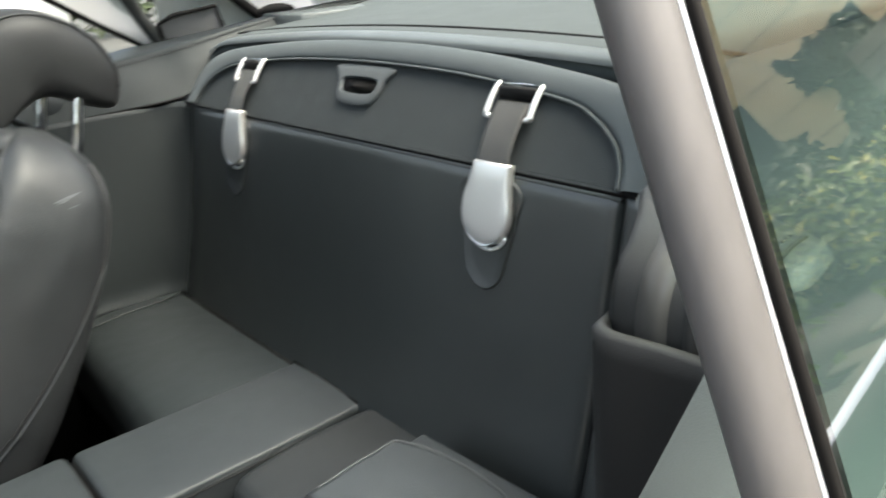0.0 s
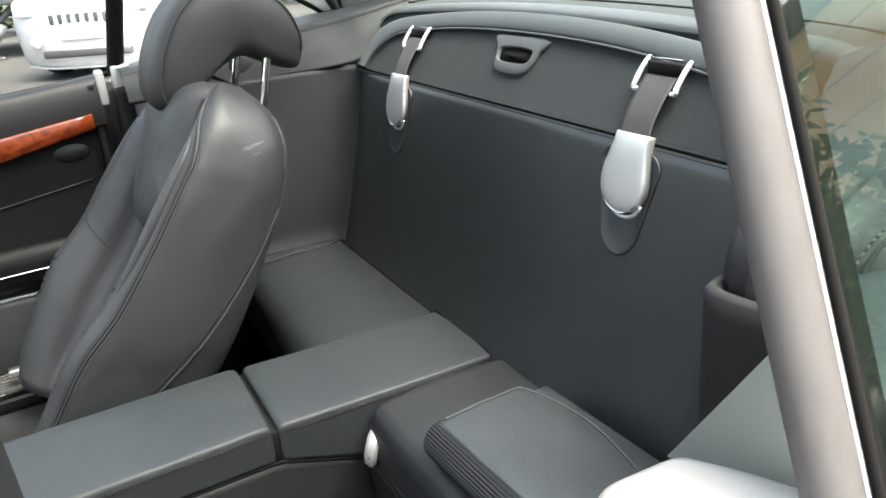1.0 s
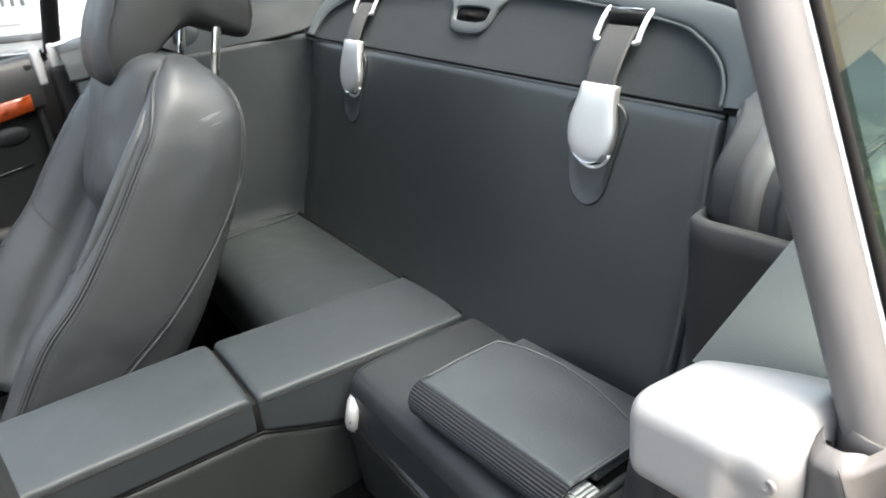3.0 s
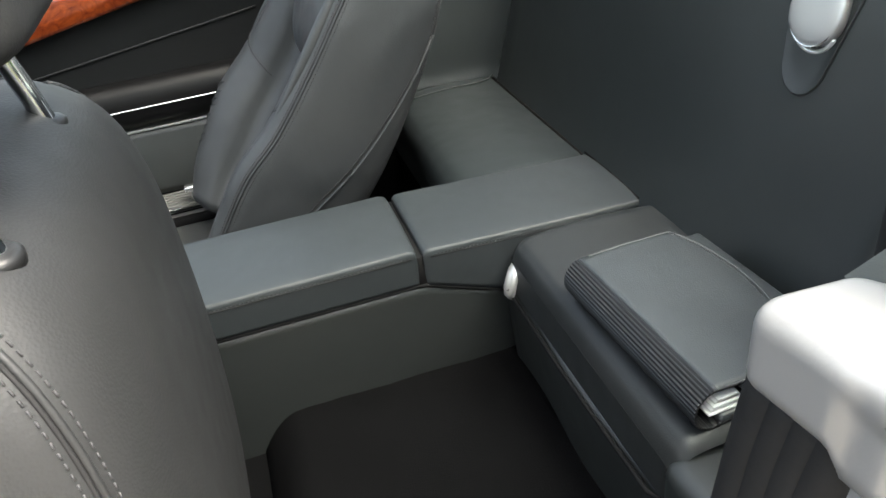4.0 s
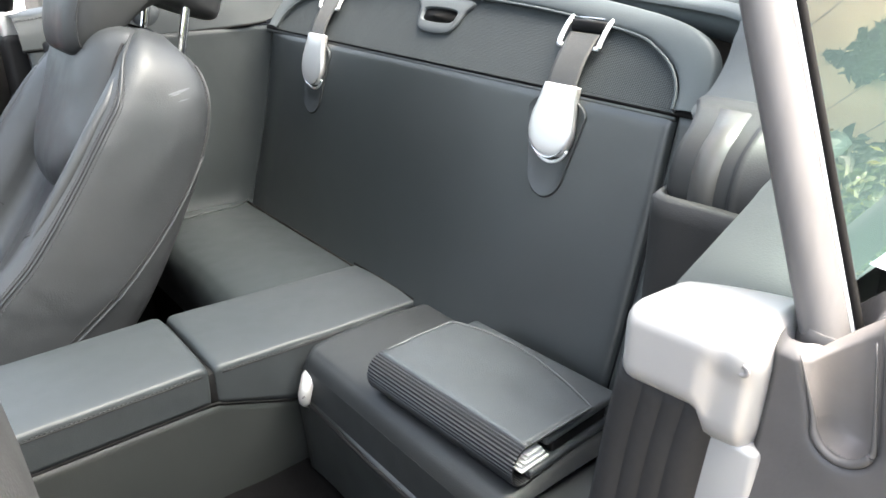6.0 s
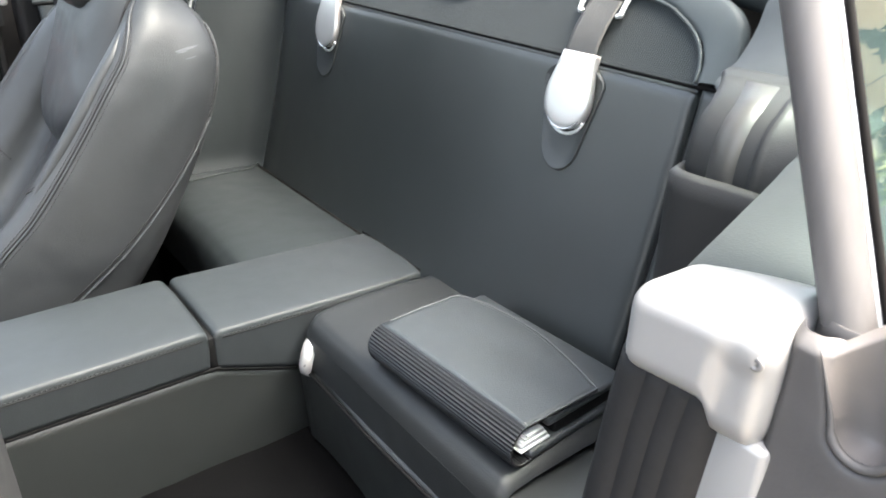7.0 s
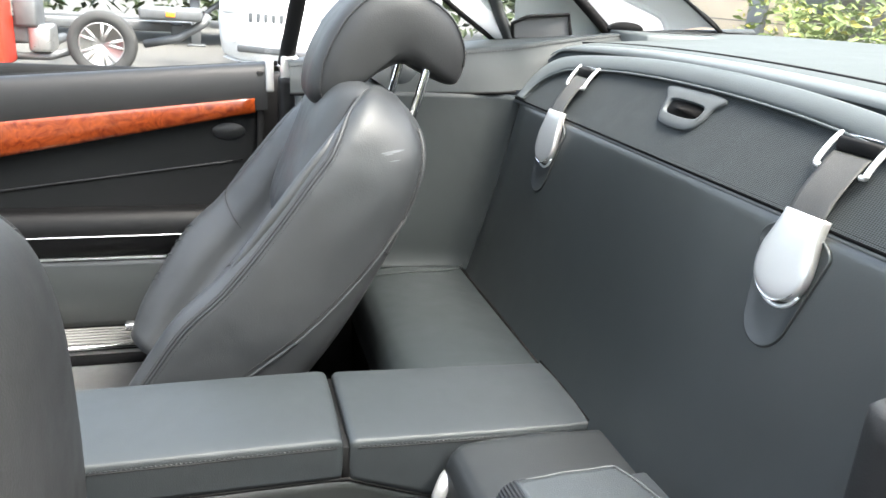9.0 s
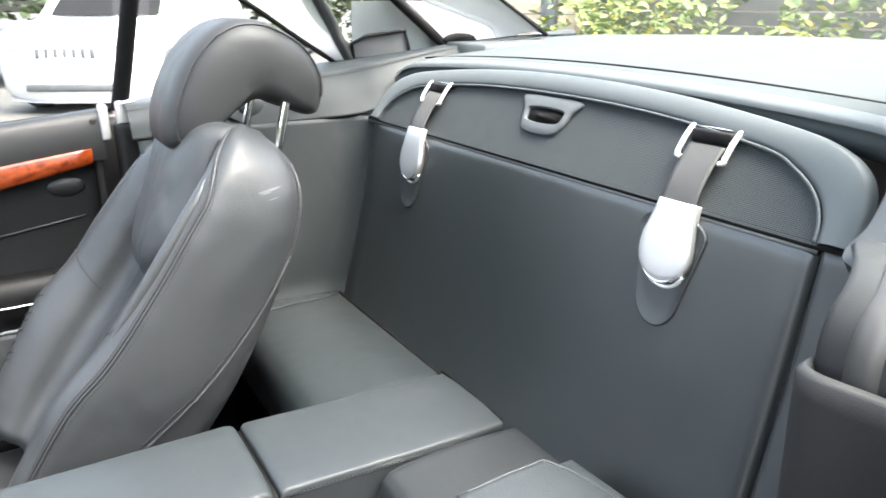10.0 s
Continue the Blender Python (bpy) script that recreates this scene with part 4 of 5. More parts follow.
def manual_wallet():
    t = thing("manual_wallet", (0.37, -0.1, 0.514), "black leather manual wallet with ribbed spine on the storage box", "manual wallet")
    M = pose(0.388, -0.112, 0.514, 0, 0, 3.2)
    L = 0.124
    # ribbed spine wrapping round the front edge
    sec = []
    n = 300
    for i in range(n + 1):
        v = i / n
        if v < 0.30:
            y, z = lerp(-0.035, -0.064, v / 0.30), 0.0505
            nrm = (0, 1)
        elif v < 0.82:
            a = (v - 0.30) / 0.52 * math.pi
            y, z = -0.064 - 0.022 * math.sin(a), 0.026 + 0.0245 * math.cos(a)
            nrm = (-math.sin(a), math.cos(a))
        else:
            y, z = lerp(-0.064, -0.02, (v - 0.82) / 0.18), 0.0015
            nrm = (0, -1)
        rib = 0.0015 * (0.5 + 0.5 * math.cos(v * 2 * math.pi * 34)) if 0.29 < v < 0.86 else 0.0
        sec.append([Vector((x, y + nrm[0] * rib, z + nrm[1] * rib)) for x in (-L, -L * 0.985, 0, L * 0.985, L)])
    sp = loft(sec, closed=False)
    sp.transform(M)
    spine = part("ribbed_spine", sp, RIBBED, t, "ribbed black leather spine")
    md = spine.modifiers.new("t", "SOLIDIFY")
    md.thickness = 0.002

    def cover(u, v):
        x, y = lerp(-L, L, u), lerp(-0.0665, 0.058 + 0.024 * math.sin(math.pi * u ** 0.85) - 0.012 * u * u, v)
        return (x, y, 0.0515 - 0.003 * v ** 2 + 0.0015 * math.sin(3 * u + 2 * v) + 0.001 * noise.noise((u * 4, v * 3, 0)))
    c = grid(cover, 30, 20, (0, 0, -0.003))
    c.transform(M)
    part("top_cover", c, WALLETSKIN, t)
    st = stitches([M @ Vector(cover(u, 0.955)) + Vector((0, 0, 0.0003)) for u in np.linspace(0.02, 0.98, 60)], 0.005, 0.0033, 0.0005)
    part("cover_stitching", st, STITCH, t)
    rim = [cover(0.004, v) for v in np.linspace(0.1, 0.99, 20)] + [cover(u, 0.99) for u in np.linspace(0.01, 0.99, 60)] + [cover(0.996, v) for v in np.linspace(0.99, 0.1, 20)]
    part("cover_edging", tube([M @ (Vector(p) + Vector((0, 0, -0.0008))) for p in rim], 0.0017, 6), WORN, t, "rubbed pale edge of the cover")
    f = rbox(-L * 0.93, L * 0.985, -0.03, 0.096, 0.030, 0.042, 0.004, 2)
    f.transform(M)
    part("inner_flap", f, WALLETSKIN, t)
    f = rbox(-L * 0.98, L, -0.055, 0.088, 0.001, 0.012, 0.004, 2)
    f.transform(M)
    part("back_cover", f, WALLETSKIN, t)
    for i in range(5):
        f = rbox(-L * 0.9, L * (0.965 - 0.012 * (i % 2)), -0.066 + 0.002 * i, -0.022 - 0.003 * i, 0.0125 + 0.0042 * i, 0.0155 + 0.0042 * i, 0.0006, 1)
        f.transform(M)
        part("leaflet", f, PAPER, t, "thin white paper leaflet")
    f = rbox(-L * 0.9, L * 0.96, -0.015, 0.08, 0.013, 0.029, 0.003, 2)
    f.transform(M)
    part("card_pocket", f, BLACK, t)


def belt_pocket():
    t = thing("belt_pocket", (0.64, -0.06, 0.6), "dark grey moulded pocket on the side panel", "pocket")
    out = [(0.588, -0.01), (0.590, -0.10), (0.602, -0.122), (0.64, -0.118), (0.74, -0.095), (0.74, 0.0)]
    P = spline([(a, b, 0) for a, b in out], 40)
    inn = [Vector((0.664 + (p.x - 0.664) * 0.90, -0.05 + (p.y + 0.05) * 0.86, 0)) for p in P]
    sec = []
    for z, k in ((0.50, 0.97), (0.6, 0.98), (0.75, 0.995), (0.835, 1.0)):
        sec.append([Vector((p.x * 1 + (1 - k) * 0.3, p.y, z)) for p in P])
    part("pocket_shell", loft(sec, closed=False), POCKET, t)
    sec = [[Vector((p.x, p.y, 0.8345 - 0.02 * (p.x - 0.6))) for p in P]]
    sec.append([Vector((p.x, p.y, 0.850 - 0.02 * (p.x - 0.6))) for p in P])
    sec.append([p.lerp(q, 0.5) + Vector((0, 0, 0.855 - 0.02 * (p.x - 0.6))) for p, q in zip(P, inn)])
    sec.append([Vector((q.x, q.y, 0.850 - 0.02 * (q.x - 0.6))) for q in inn])
    sec.append([Vector((q.x, q.y, 0.76)) for q in inn])
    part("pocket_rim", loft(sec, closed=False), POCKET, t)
    r = thing("belt_roll", (0.66, -0.07, 0.86), "rolled grey belt pad with a clear band in the side pocket", "belt roll")
    c = Vector((0.66, -0.062, 0.862))

    prof = spline([(-0.085, 0.800, 0), (-0.101, 0.832, 0), (-0.1045, 0.862, 0), (-0.097, 0.889, 0), (-0.079, 0.906, 0), (-0.052, 0.913, 0), (-0.020, 0.911, 0), (0.012, 0.905, 0), (0.012, 0.82, 0)], 60)

    def ring(x, k, k2=1.0):
        """One outline of the pad; k scales it about its middle, and the back sweeps in towards the bulkhead."""
        return [Vector((x - 0.05 * k ** 3 * min(1, max(0, (p.x + 0.085) / 0.08)) ** 1.3 * min(1, max(0, (p.y - 0.80) / 0.06)) * max(0, (0.70 - x) / 0.10), c.y + (p.x - c.y) * k * k2, c.z + (p.y - c.z) * k)) for p in prof]
    sec = [ring(x, k) for x, k in ((0.60, 0.02), (0.598, 0.3), (0.596, 0.60), (0.5945, 0.82), (0.597, 0.93), (0.604, 0.985), (0.62, 1.0), (0.652, 1.01), (0.6545, 1.0), (0.656, 1.05), (0.659, 1.065), (0.662, 1.04), (0.664, 1.0), (0.685, 1.0), (0.70, 0.985), (0.715, 0.90), (0.72, 0.6))]
    part("pad", loft(sec, closed=False), PADSKIN, r)
    sec = [[v for v in ring(x, k)[3:40]] for x, k in ((0.6190, 0.99), (0.6195, 1.022), (0.6425, 1.032), (0.643, 0.99))]
    part("band", loft(sec, closed=False), material("smoked_film_band", (0.045, 0.044, 0.041), 0.38, var=0.35, var_scale=45, spec=0.6), r, "glossy smoked band")
    for o, nm, mat, rad in ((0.694, "end_seam", SEAM, 0.0016), (0.688, "stitching", STITCH, 0)):
        q = ring(o, 1.004)[6:42]
        part(nm, tube(q, rad, 6) if rad else stitches(q, 0.006, 0.004, 0.0008), mat, r)


OUTLET = (-0.648, -0.112, 0.888)


def belt_outlet():
    """Rounded belt outlet cover on the far belt panel."""
    t = thing("belt_outlet", OUTLET, "round grey belt outlet cover on the leather side panel", "belt outlet")
    x, y, z = OUTLET
    prof = [(0.0001, 0.016), (0.012, 0.0155), (0.022, 0.012), (0.028, 0.005), (0.030, -0.02), (0.0001, -0.02)]
    part("cover", revolve(prof, 32, "x", OUTLET), LEATHER, t)
    ring = [Vector((x + 0.004, y + 0.0292 * math.cos(a), z + 0.0292 * math.sin(a))) for a in np.linspace(0, 2 * math.pi, 40)]
    part("cover_ring", tube(ring, 0.0018, 6), PLASTIC, t)


# ---- seats ----
def seat(name, centre, lean, inner, label, detail):
    """A sports seat. inner: +1 if its inner side faces +x. Local axes: x across, y back, z up the backrest."""
    # the tipped seat takes the darker skin, so its shade is in the colour
    hide = HEADSKIN if detail else LEATHER_B
    root = thing(name, centre, label, "car seat", "front seats")
    base = pose(*centre) @ pose(0, 0, 0, -lean, 0, 0)

    def put(nm, bm, mat, lab=""):
        bm.transform(base)
        return part(nm, bm, mat, root, lab)

    half = [(-0.24, 0.225), (-0.16, 0.245), (-0.06, 0.254), (0.0, 0.260), (0.10, 0.270), (0.22, 0.272), (0.32, 0.268), (0.39, 0.256), (0.435, 0.233), (0.462, 0.198), (0.478, 0.14)]
    backn = [(-0.24, 0.0), (-0.16, 0.032), (-0.06, 0.058), (0.05, 0.075), (0.17, 0.077), (0.32, 0.067), (0.40, 0.053), (0.445, 0.031), (0.468, 0.0), (0.478, -0.035)]
    bolst = [(-0.24, -0.150), (-0.16, -0.165), (-0.06, -0.168), (0.02, -0.165), (0.1, -0.146), (0.22, -0.132), (0.32, -0.124), (0.39, -0.114), (0.435, -0.106), (0.468, -0.088), (0.478, -0.066)]
    mid = [(-0.24, -0.09), (-0.16, -0.085), (-0.06, -0.072), (0.1, -0.054), (0.22, -0.056), (0.32, -0.070), (0.39, -0.085), (0.435, -0.090), (0.468, -0.079), (0.478, -0.062)]

    def ring(z, grow=0.0):
        h, bk, bo, md = table(half, z) + grow, table(backn, z) + grow, table(bolst, z) - grow, table(mid, z) - grow
        right = [(0.0, bk), (h * 0.5, bk - 0.002), (h * 0.80, bk - 0.012), (h * 0.95, bk - 0.035), (h, lerp(bk, bo, 0.42)), (h * 0.985, lerp(bk, bo, 0.7)), (h * 0.955, lerp(bk, bo, 0.90)),
                 (h * 0.87, bo), (h * 0.745, lerp(bo, md, 0.07)), (h * 0.61, lerp(bo, md, 0.45)), (h * 0.52, lerp(bo, md, 0.97))]
        loop = right + [(0.0, md)] + [(-a, b) for a, b in right[:0:-1]]
        # the outer shoulder slopes in more than the inner one
        slim = min(1, max(0, (z - 0.02) / 0.40))
        slim = 1 - 0.30 * slim * slim * (3 - 2 * slim)
        return [Vector((p.x * (slim if p.x * inner < 0 else 1), p.y, z)) for p in spline([(a, b, 0) for a, b in loop], 88, closed=True)]
    zs = list(np.linspace(-0.23, 0.39, 32)) + [0.408, 0.425, 0.44, 0.453, 0.463, 0.471, 0.476, 0.478]
    shell = loft([ring(z) for z in zs])
    skin = BVHTree.FromBMesh(shell)
    put("backrest", shell, hide)

    def on(k, z, off=0.001):
        R = ring(z)
        i0 = int(math.floor(k))
        p = R[i0 % 88].lerp(R[(i0 + 1) % 88], k - i0)
        c = Vector((0, table(backn, z) * 0.5 + table(mid, z) * 0.5, z))
        return p + (p - c).normalized() * off
    # seams along both flanks and round the front of the bolsters; the front one runs in over the top
    def front_k(z):
        return 24.7 + 9.5 * max(0, (z - 0.345) / 0.12) ** 1.6
    for s in (1, -1):
        for lab, z0, z1 in (("rear_seam", 0.27, 0.455), ("front_seam", -0.13, 0.462)):
            def at(z, off, dk=0.0):
                k = (10.5 if lab == "rear_seam" else front_k(z)) + dk
                return on(k if s > 0 else 88 - k, z, off)
            zz = np.linspace(z0, z1, 60)
            put(lab, tube([at(z, 0.0006) for z in zz], 0.0022, 8), hide)
            # a dark tube beside the piping draws the shadow of its groove
            put("seam_groove", tube([at(z, 0.0002, 0.42) for z in zz], 0.0014, 6), SEAM)
            for dk in (-0.75, 0.95):
                put("stitching", stitches([at(z, 0.0006, dk) for z in zz], 0.0062, 0.004, 0.0007), STITCH)
        # diagonal seam from the back edge down to the base
        path = [on((lerp(10.5, 16.6, t ** 0.72)) if s > 0 else 88 - lerp(10.5, 16.6, t ** 0.72), lerp(0.33, -0.05, t), 0.0004) for t in np.linspace(0, 1, 40)]
        put("shell_edge", tube(path, 0.0026, 8), hide)
        groove = [on((lerp(10.5, 16.6, t ** 0.72) + 0.5) if s > 0 else 88 - lerp(10.5, 16.6, t ** 0.72) - 0.5, lerp(0.33, -0.05, t), 0.0) for t in np.linspace(0, 1, 40)]
        put("shell_groove", tube(groove, 0.0013, 6), SEAM)
    # centre cushions of the backrest front
    def pad(z0, z1, w, bulge, nm, low):
        def fn(u, v):
            x, z = lerp(-1, 1, u), lerp(z0, z1, v)
            ww = w * (1 - low * max(0, (0.4 - v) / 0.4) ** 2.2)
            e = max(0, 1 - x ** 4) ** 0.5 * max(0, 1 - abs(2 * v - 1) ** 6) ** 0.5
            return (x * ww, table(mid, z) + 0.012 - (bulge + 0.012) * e, z)
        put(nm, grid(fn, 40, 30), hide)
    pad(0.17, 0.474, 0.158, 0.052, "upper_pad", 0.8)
    pad(-0.06, 0.26, 0.135, 0.004, "lumbar_pad", 0.0)
    # dark tube for the shade where the upper pad sinks between the bolsters
    def pad_rim(side, v):
        z = lerp(0.17, 0.474, v)
        ww = 0.158 * (1 - 0.8 * max(0, (0.4 - v) / 0.4) ** 2.2)
        for x in np.linspace(1, 0, 120):
            e = max(0, 1 - x ** 4) ** 0.5 * max(0, 1 - abs(2 * v - 1) ** 6) ** 0.5
            y = table(mid, z) + 0.012 - 0.064 * e
            hit = skin.ray_cast(Vector((side * x * ww, -0.6, z)), Vector((0, 1, 0)))[0]
            if hit is None or y < hit.y:
                return Vector((side * x * ww, y - 0.0006, z))
    vv = np.linspace(0.90, 0.06, 40)
    rim = [pad_rim(-1, v) for v in vv] + [pad_rim(1, v) for v in vv[::-1]]
    rim = [sum((rim[min(max(i + o, 0), len(rim) - 1)] for o in (-2, -1, 0, 1, 2)), Vector()) / 5 for i in range(len(rim))]
    put("pad_groove", tube(spline(rim, 160), 0.0030, 8), SEAM)
    # rolled lip along the bolster beside the pad, and a cross seam on each bolster
    for s in (1, -1):
        def lip(z, dk=0.0):
            k = front_k(z) + 2.6 + dk
            return on(k if s > 0 else 88 - k, z, -0.004)
        put("bolster_fold", tube([lip(z) for z in np.linspace(0.12, 0.39, 50)], [0.0008 + 0.0095 * math.sin(math.pi * i / 49) ** 0.6 for i in range(50)], 14), hide)
        cross = spline([on((28.6 + 1.5 * i) if s > 0 else 88 - 28.6 - 1.5 * i, 0.135 - 0.008 * i, 0.0006) for i in range(7)], 40)
        put("cross_seam", tube(cross, 0.0012, 6), SEAM)
        for o in (-0.005, 0.005):
            put("stitching", stitches([p + Vector((0, 0, o)) for p in cross], 0.0062, 0.004, 0.0007), STITCH)
        # pressed creases low on the bolster
        for i in range(8 if s < 0 else 0):
            z = -0.13 + 0.019 * i + 0.004 * math.sin(5 * i)
            q = spline([on((25.5 + 1.5 * j) if s > 0 else 88 - 27.0 - 1.2 * j, z + 0.013 * j - 0.0012 * j * j, 0.0) for j in range(5)], 24)
            put("crease", tube(q, [0.0003 + (0.0022 + 0.0007 * math.sin(3 * i)) * math.sin(math.pi * j / 23) for j in range(24)], 8, squash=0.7), hide)
    # head restraint on two posts
    for s in (1, -1):
        x = s * 0.094
        put("headrest_post", tube(spline([(x, 0.012, 0.43), (x, 0.004, 0.47), (x, -0.014, 0.53), (x, -0.030, 0.585)], 12), 0.0072, 14), MIRROR, "polished chrome post")
        bm = revolve([(0.007, 0.003), (0.012, 0.0025), (0.0145, 0.0), (0.0145, -0.006)], 24, "z", (x, 0.006, 0.457))
        put("post_collar", bm, PLASTIC)
    prof = [(-0.122, 0.396), (-0.150, 0.395), (-0.176, 0.455), (-0.179, 0.540), (-0.152, 0.605), (-0.10, 0.637), (-0.025, 0.638), (0.030, 0.604), (0.047, 0.562), (0.040, 0.543), (0.008, 0.534), (-0.052, 0.524), (-0.084, 0.480), (-0.104, 0.428)]
    P = spline([(a, b, 0) for a, b in prof], 72, closed=True)
    cy, cz = -0.068, 0.565
    sec = []
    def wing(t):
        """How far the outline shrinks towards its centre at the ends."""
        return max(0.02, (1 - abs(t) ** 6.0)) ** 0.36
    for t in list(np.linspace(-1, -0.9, 8)) + list(np.linspace(-0.85, 0.85, 21)) + list(np.linspace(0.9, 1, 8)):
        k = wing(t)
        sec.append([Vector((0.113 * t, cy + (p.x - cy) * k, cz + (p.y - cz) * k)) for p in P])
    put("headrest", loft(sec), HEADSKIN)
    for s in (1, -1):
        t = 0.80 * s
        k = wing(t) * 1.004
        ringp = [Vector((0.113 * t + s * 0.001, cy + (p.x - cy) * k, cz + (p.y - cz) * k)) for p in P]
        seg = ringp[66:] + ringp[:40]
        put("headrest_seam", tube(seg, 0.0014, 6), HEADSKIN)
        put("headrest_stitching", stitches([p + Vector((s * 0.006, 0, 0)) for p in seg], 0.006, 0.004, 0.0006), STITCH)
    # seat cushion
    cb = pose(centre[0], centre[1], centre[2] - 0.16)
    sec = []
    for i in range(25):
        v = i / 24
        y = lerp(-0.60, 0.02, v)
        e = min(1, min(v, 1 - v) * 10)
        w = 0.265 * (0.93 + 0.07 * e)
        lift = 0.03 * (1 - v)
        # the inner side bolster rises towards the knees
        up = min(1, max(0, (0.76 - v) / 0.42))
        up = 0.20 * up * up * (3 - 2 * up)
        half_pr = [(w, -0.16), (w * 1.01, -0.05 + up * 0.5), (w * 0.97, -0.015 * e + up * 0.95), (w * 0.84, 0.005 * e + up), (w * 0.68, -0.03 + up * 0.55), (w * 0.3, -0.04 + up * 0.15)]
        low = [(w * 0.92, -0.16), (w * 0.93, -0.13), (w * 0.90, -0.10), (w * 0.80, -0.085), (w * 0.66, -0.08), (w * 0.3, -0.055)]
        one, two = (low, half_pr) if inner > 0 else (half_pr, low)
        pr = [(-a, b) for a, b in one] + [(0, -0.042 + up * 0.12)] + two[::-1]
        sec.append([cb @ Vector((p.x, y, p.y - 0.03 + lift - 0.05 * (1 - e))) for p in spline([(a, b, 0) for a, b in pr], 50)])
    part("seat_cushion", loft(sec), HEADSKIN, root)
    bm = rbox(centre[0] - 0.24, centre[0] + 0.24, centre[1] - 0.55, centre[1] + 0.03, 0.217, max(centre[2] - 0.2, 0.25), 0.015, 2)
    part("seat_base", bm, PLASTIC, root)
    if not detail:
        return root
    # outer shoulder: satin panel with bright edging, switch plate and belt outlet
    s = -inner

    def flank(z, f, off):
        """f runs from the front bolster (0) to the back edge (1) on the outer flank."""
        k = lerp(27, 11.5, f)
        kk = k if s > 0 else 88 - k
        R = ring(z)
        i0 = int(math.floor(kk))
        p = R[i0 % 88].lerp(R[(i0 + 1) % 88], kk - i0)
        return p + Vector((s * off, 0, 0))
    def panel(u, v):
        z = lerp(0.02, 0.43, v)
        f0, f1 = 0.10 + 0.1 * max(0, v - 0.8) * 5 * 0.3, 0.72 - 0.12 * v
        edge = min(1, min(u, 1 - u) * 8) * min(1, min(v, 1 - v) * 14)
        return flank(z, lerp(f0, f1, u), -0.003 + 0.016 * edge ** 0.5)
    put("shoulder_panel", grid(panel, 24, 60), GLOSS, "satin black plastic shoulder panel")
    rim = [Vector(panel(u, v)) + Vector((s * 0.004, 0, 0)) for u, v in [(0.05, 0.60), (0.02, 0.78), (0.05, 0.92), (0.2, 0.985), (0.5, 0.99), (0.75, 0.97)]]
    put("bright_edging", tube(spline(rim, 40), 0.0014, 8), MIRROR, "fine bright metal edging")
    curve = [Vector(panel(u, v)) + Vector((s * 0.003, 0, 0)) for u, v in [(0.03, 0.80), (0.12, 0.70), (0.35, 0.60), (0.65, 0.545), (0.97, 0.50)]]
    put("bright_curve", tube(spline(curve, 40), [0.0016 + 0.0022 * math.sin(math.pi * i / 39) for i in range(40)], 8), MIRROR, "curved bright metal strip")
    bar = [Vector(panel(0.10, v)) + Vector((s * 0.003, 0, 0)) for v in np.linspace(0.12, 0.62, 30)]
    put("bright_bar", tube(bar, 0.0018, 8), MIRROR)
    bar = [Vector(panel(0.99, v)) + Vector((s * 0.004, 0, 0)) for v in np.linspace(0.10, 0.95, 30)]
    put("rear_edging", tube(bar, 0.0012, 8), MIRROR)
    cpt = Vector(panel(0.47, 0.90))
    plate = [Vector(panel(0.47 + 0.27 * math.cos(a), 0.90 + 0.030 * math.sin(a))) + Vector((s * 0.0015, 0, 0)) for a in np.linspace(0, 2 * math.pi, 40, endpoint=False)]
    sw = put("switch_plate", loft([plate, [cpt.lerp(p, 0.9) + Vector((s * 0.0015, 0, 0)) for p in plate], [cpt.lerp(p, 0.05) + Vector((s * 0.002, 0, 0)) for p in plate]]), PLASTIC)
    for u in (0.32, 0.62):
        c = Vector(panel(u, 0.90)) + Vector((s * 0.0042, 0, 0))
        bm = bmesh.new()
        tube([c + Vector((0, -0.003, -0.001)), c + Vector((0, 0.001, 0.004)), c + Vector((0, 0.003, 0.001))], 0.0008, 6, bm)
        tube([c + Vector((0, -0.002, -0.003)), c + Vector((0, 0.003, -0.003))], 0.0008, 6, bm)
        put("switch_mark", bm, ICON, "small white arrow mark")
    hook = [Vector((s * 0.12, 0.03, 0.472)), Vector((s * 0.16, 0.03, 0.468)), Vector((s * 0.19, 0.03, 0.456)), Vector((s * 0.202, 0.03, 0.46)), Vector((s * 0.204, 0.03, 0.474))]
    put("belt_guide", tube(spline([h + Vector((0, -0.03, 0)) for h in hook], 24), 0.005, 8), PLASTIC, "dark plastic belt guide hook")
    return root


def scuff(root):
    """Pale rubbed marks laid on the flank of the backrest."""
    back = [c for c in root.children if c.name.startswith("backrest")][0]
    tree = BVHTree.FromPolygons([v.co for v in back.data.vertices], [p.vertices for p in back.data.polygons])
    bm = bmesh.new()
    for y0, z0, ln, w, tilt in ((-0.239, 0.8325, 0.036, 0.0036, 0.12), (-0.246, 0.829, 0.016, 0.0020, 0.1), (-0.236, 0.820, 0.018, 0.0014, 0.1)):
        rows = []
        for i in range(9):
            t = i / 8 - 0.5
            row = []
            for o in (-1, -0.3, 0.3, 1):
                k = w * 0.5 * o * math.cos(t * 2.6)
                q = Vector((0, y0 + ln * t, z0 + ln * t * tilt + k))
                hit, nrm, _, _ = tree.ray_cast(q, Vector((-1, 0, 0)))
                if hit is None:
                    hit, nrm = Vector((-0.2, q.y, q.z)), Vector((1, 0, 0))
                row.append(bm.verts.new(hit + Vector((0.0006, 0, 0))))
            rows.append(row)
        for a, b in zip(rows[:-1], rows[1:]):
            for k in range(3):
                bm.faces.new((a[k], a[k + 1], b[k + 1], b[k]))
    part("scuff_mark", bm, material("pale_scuff", (0.10, 0.106, 0.11), 0.7, var=0.5, var_scale=150), root, "pale scuff on the leather")


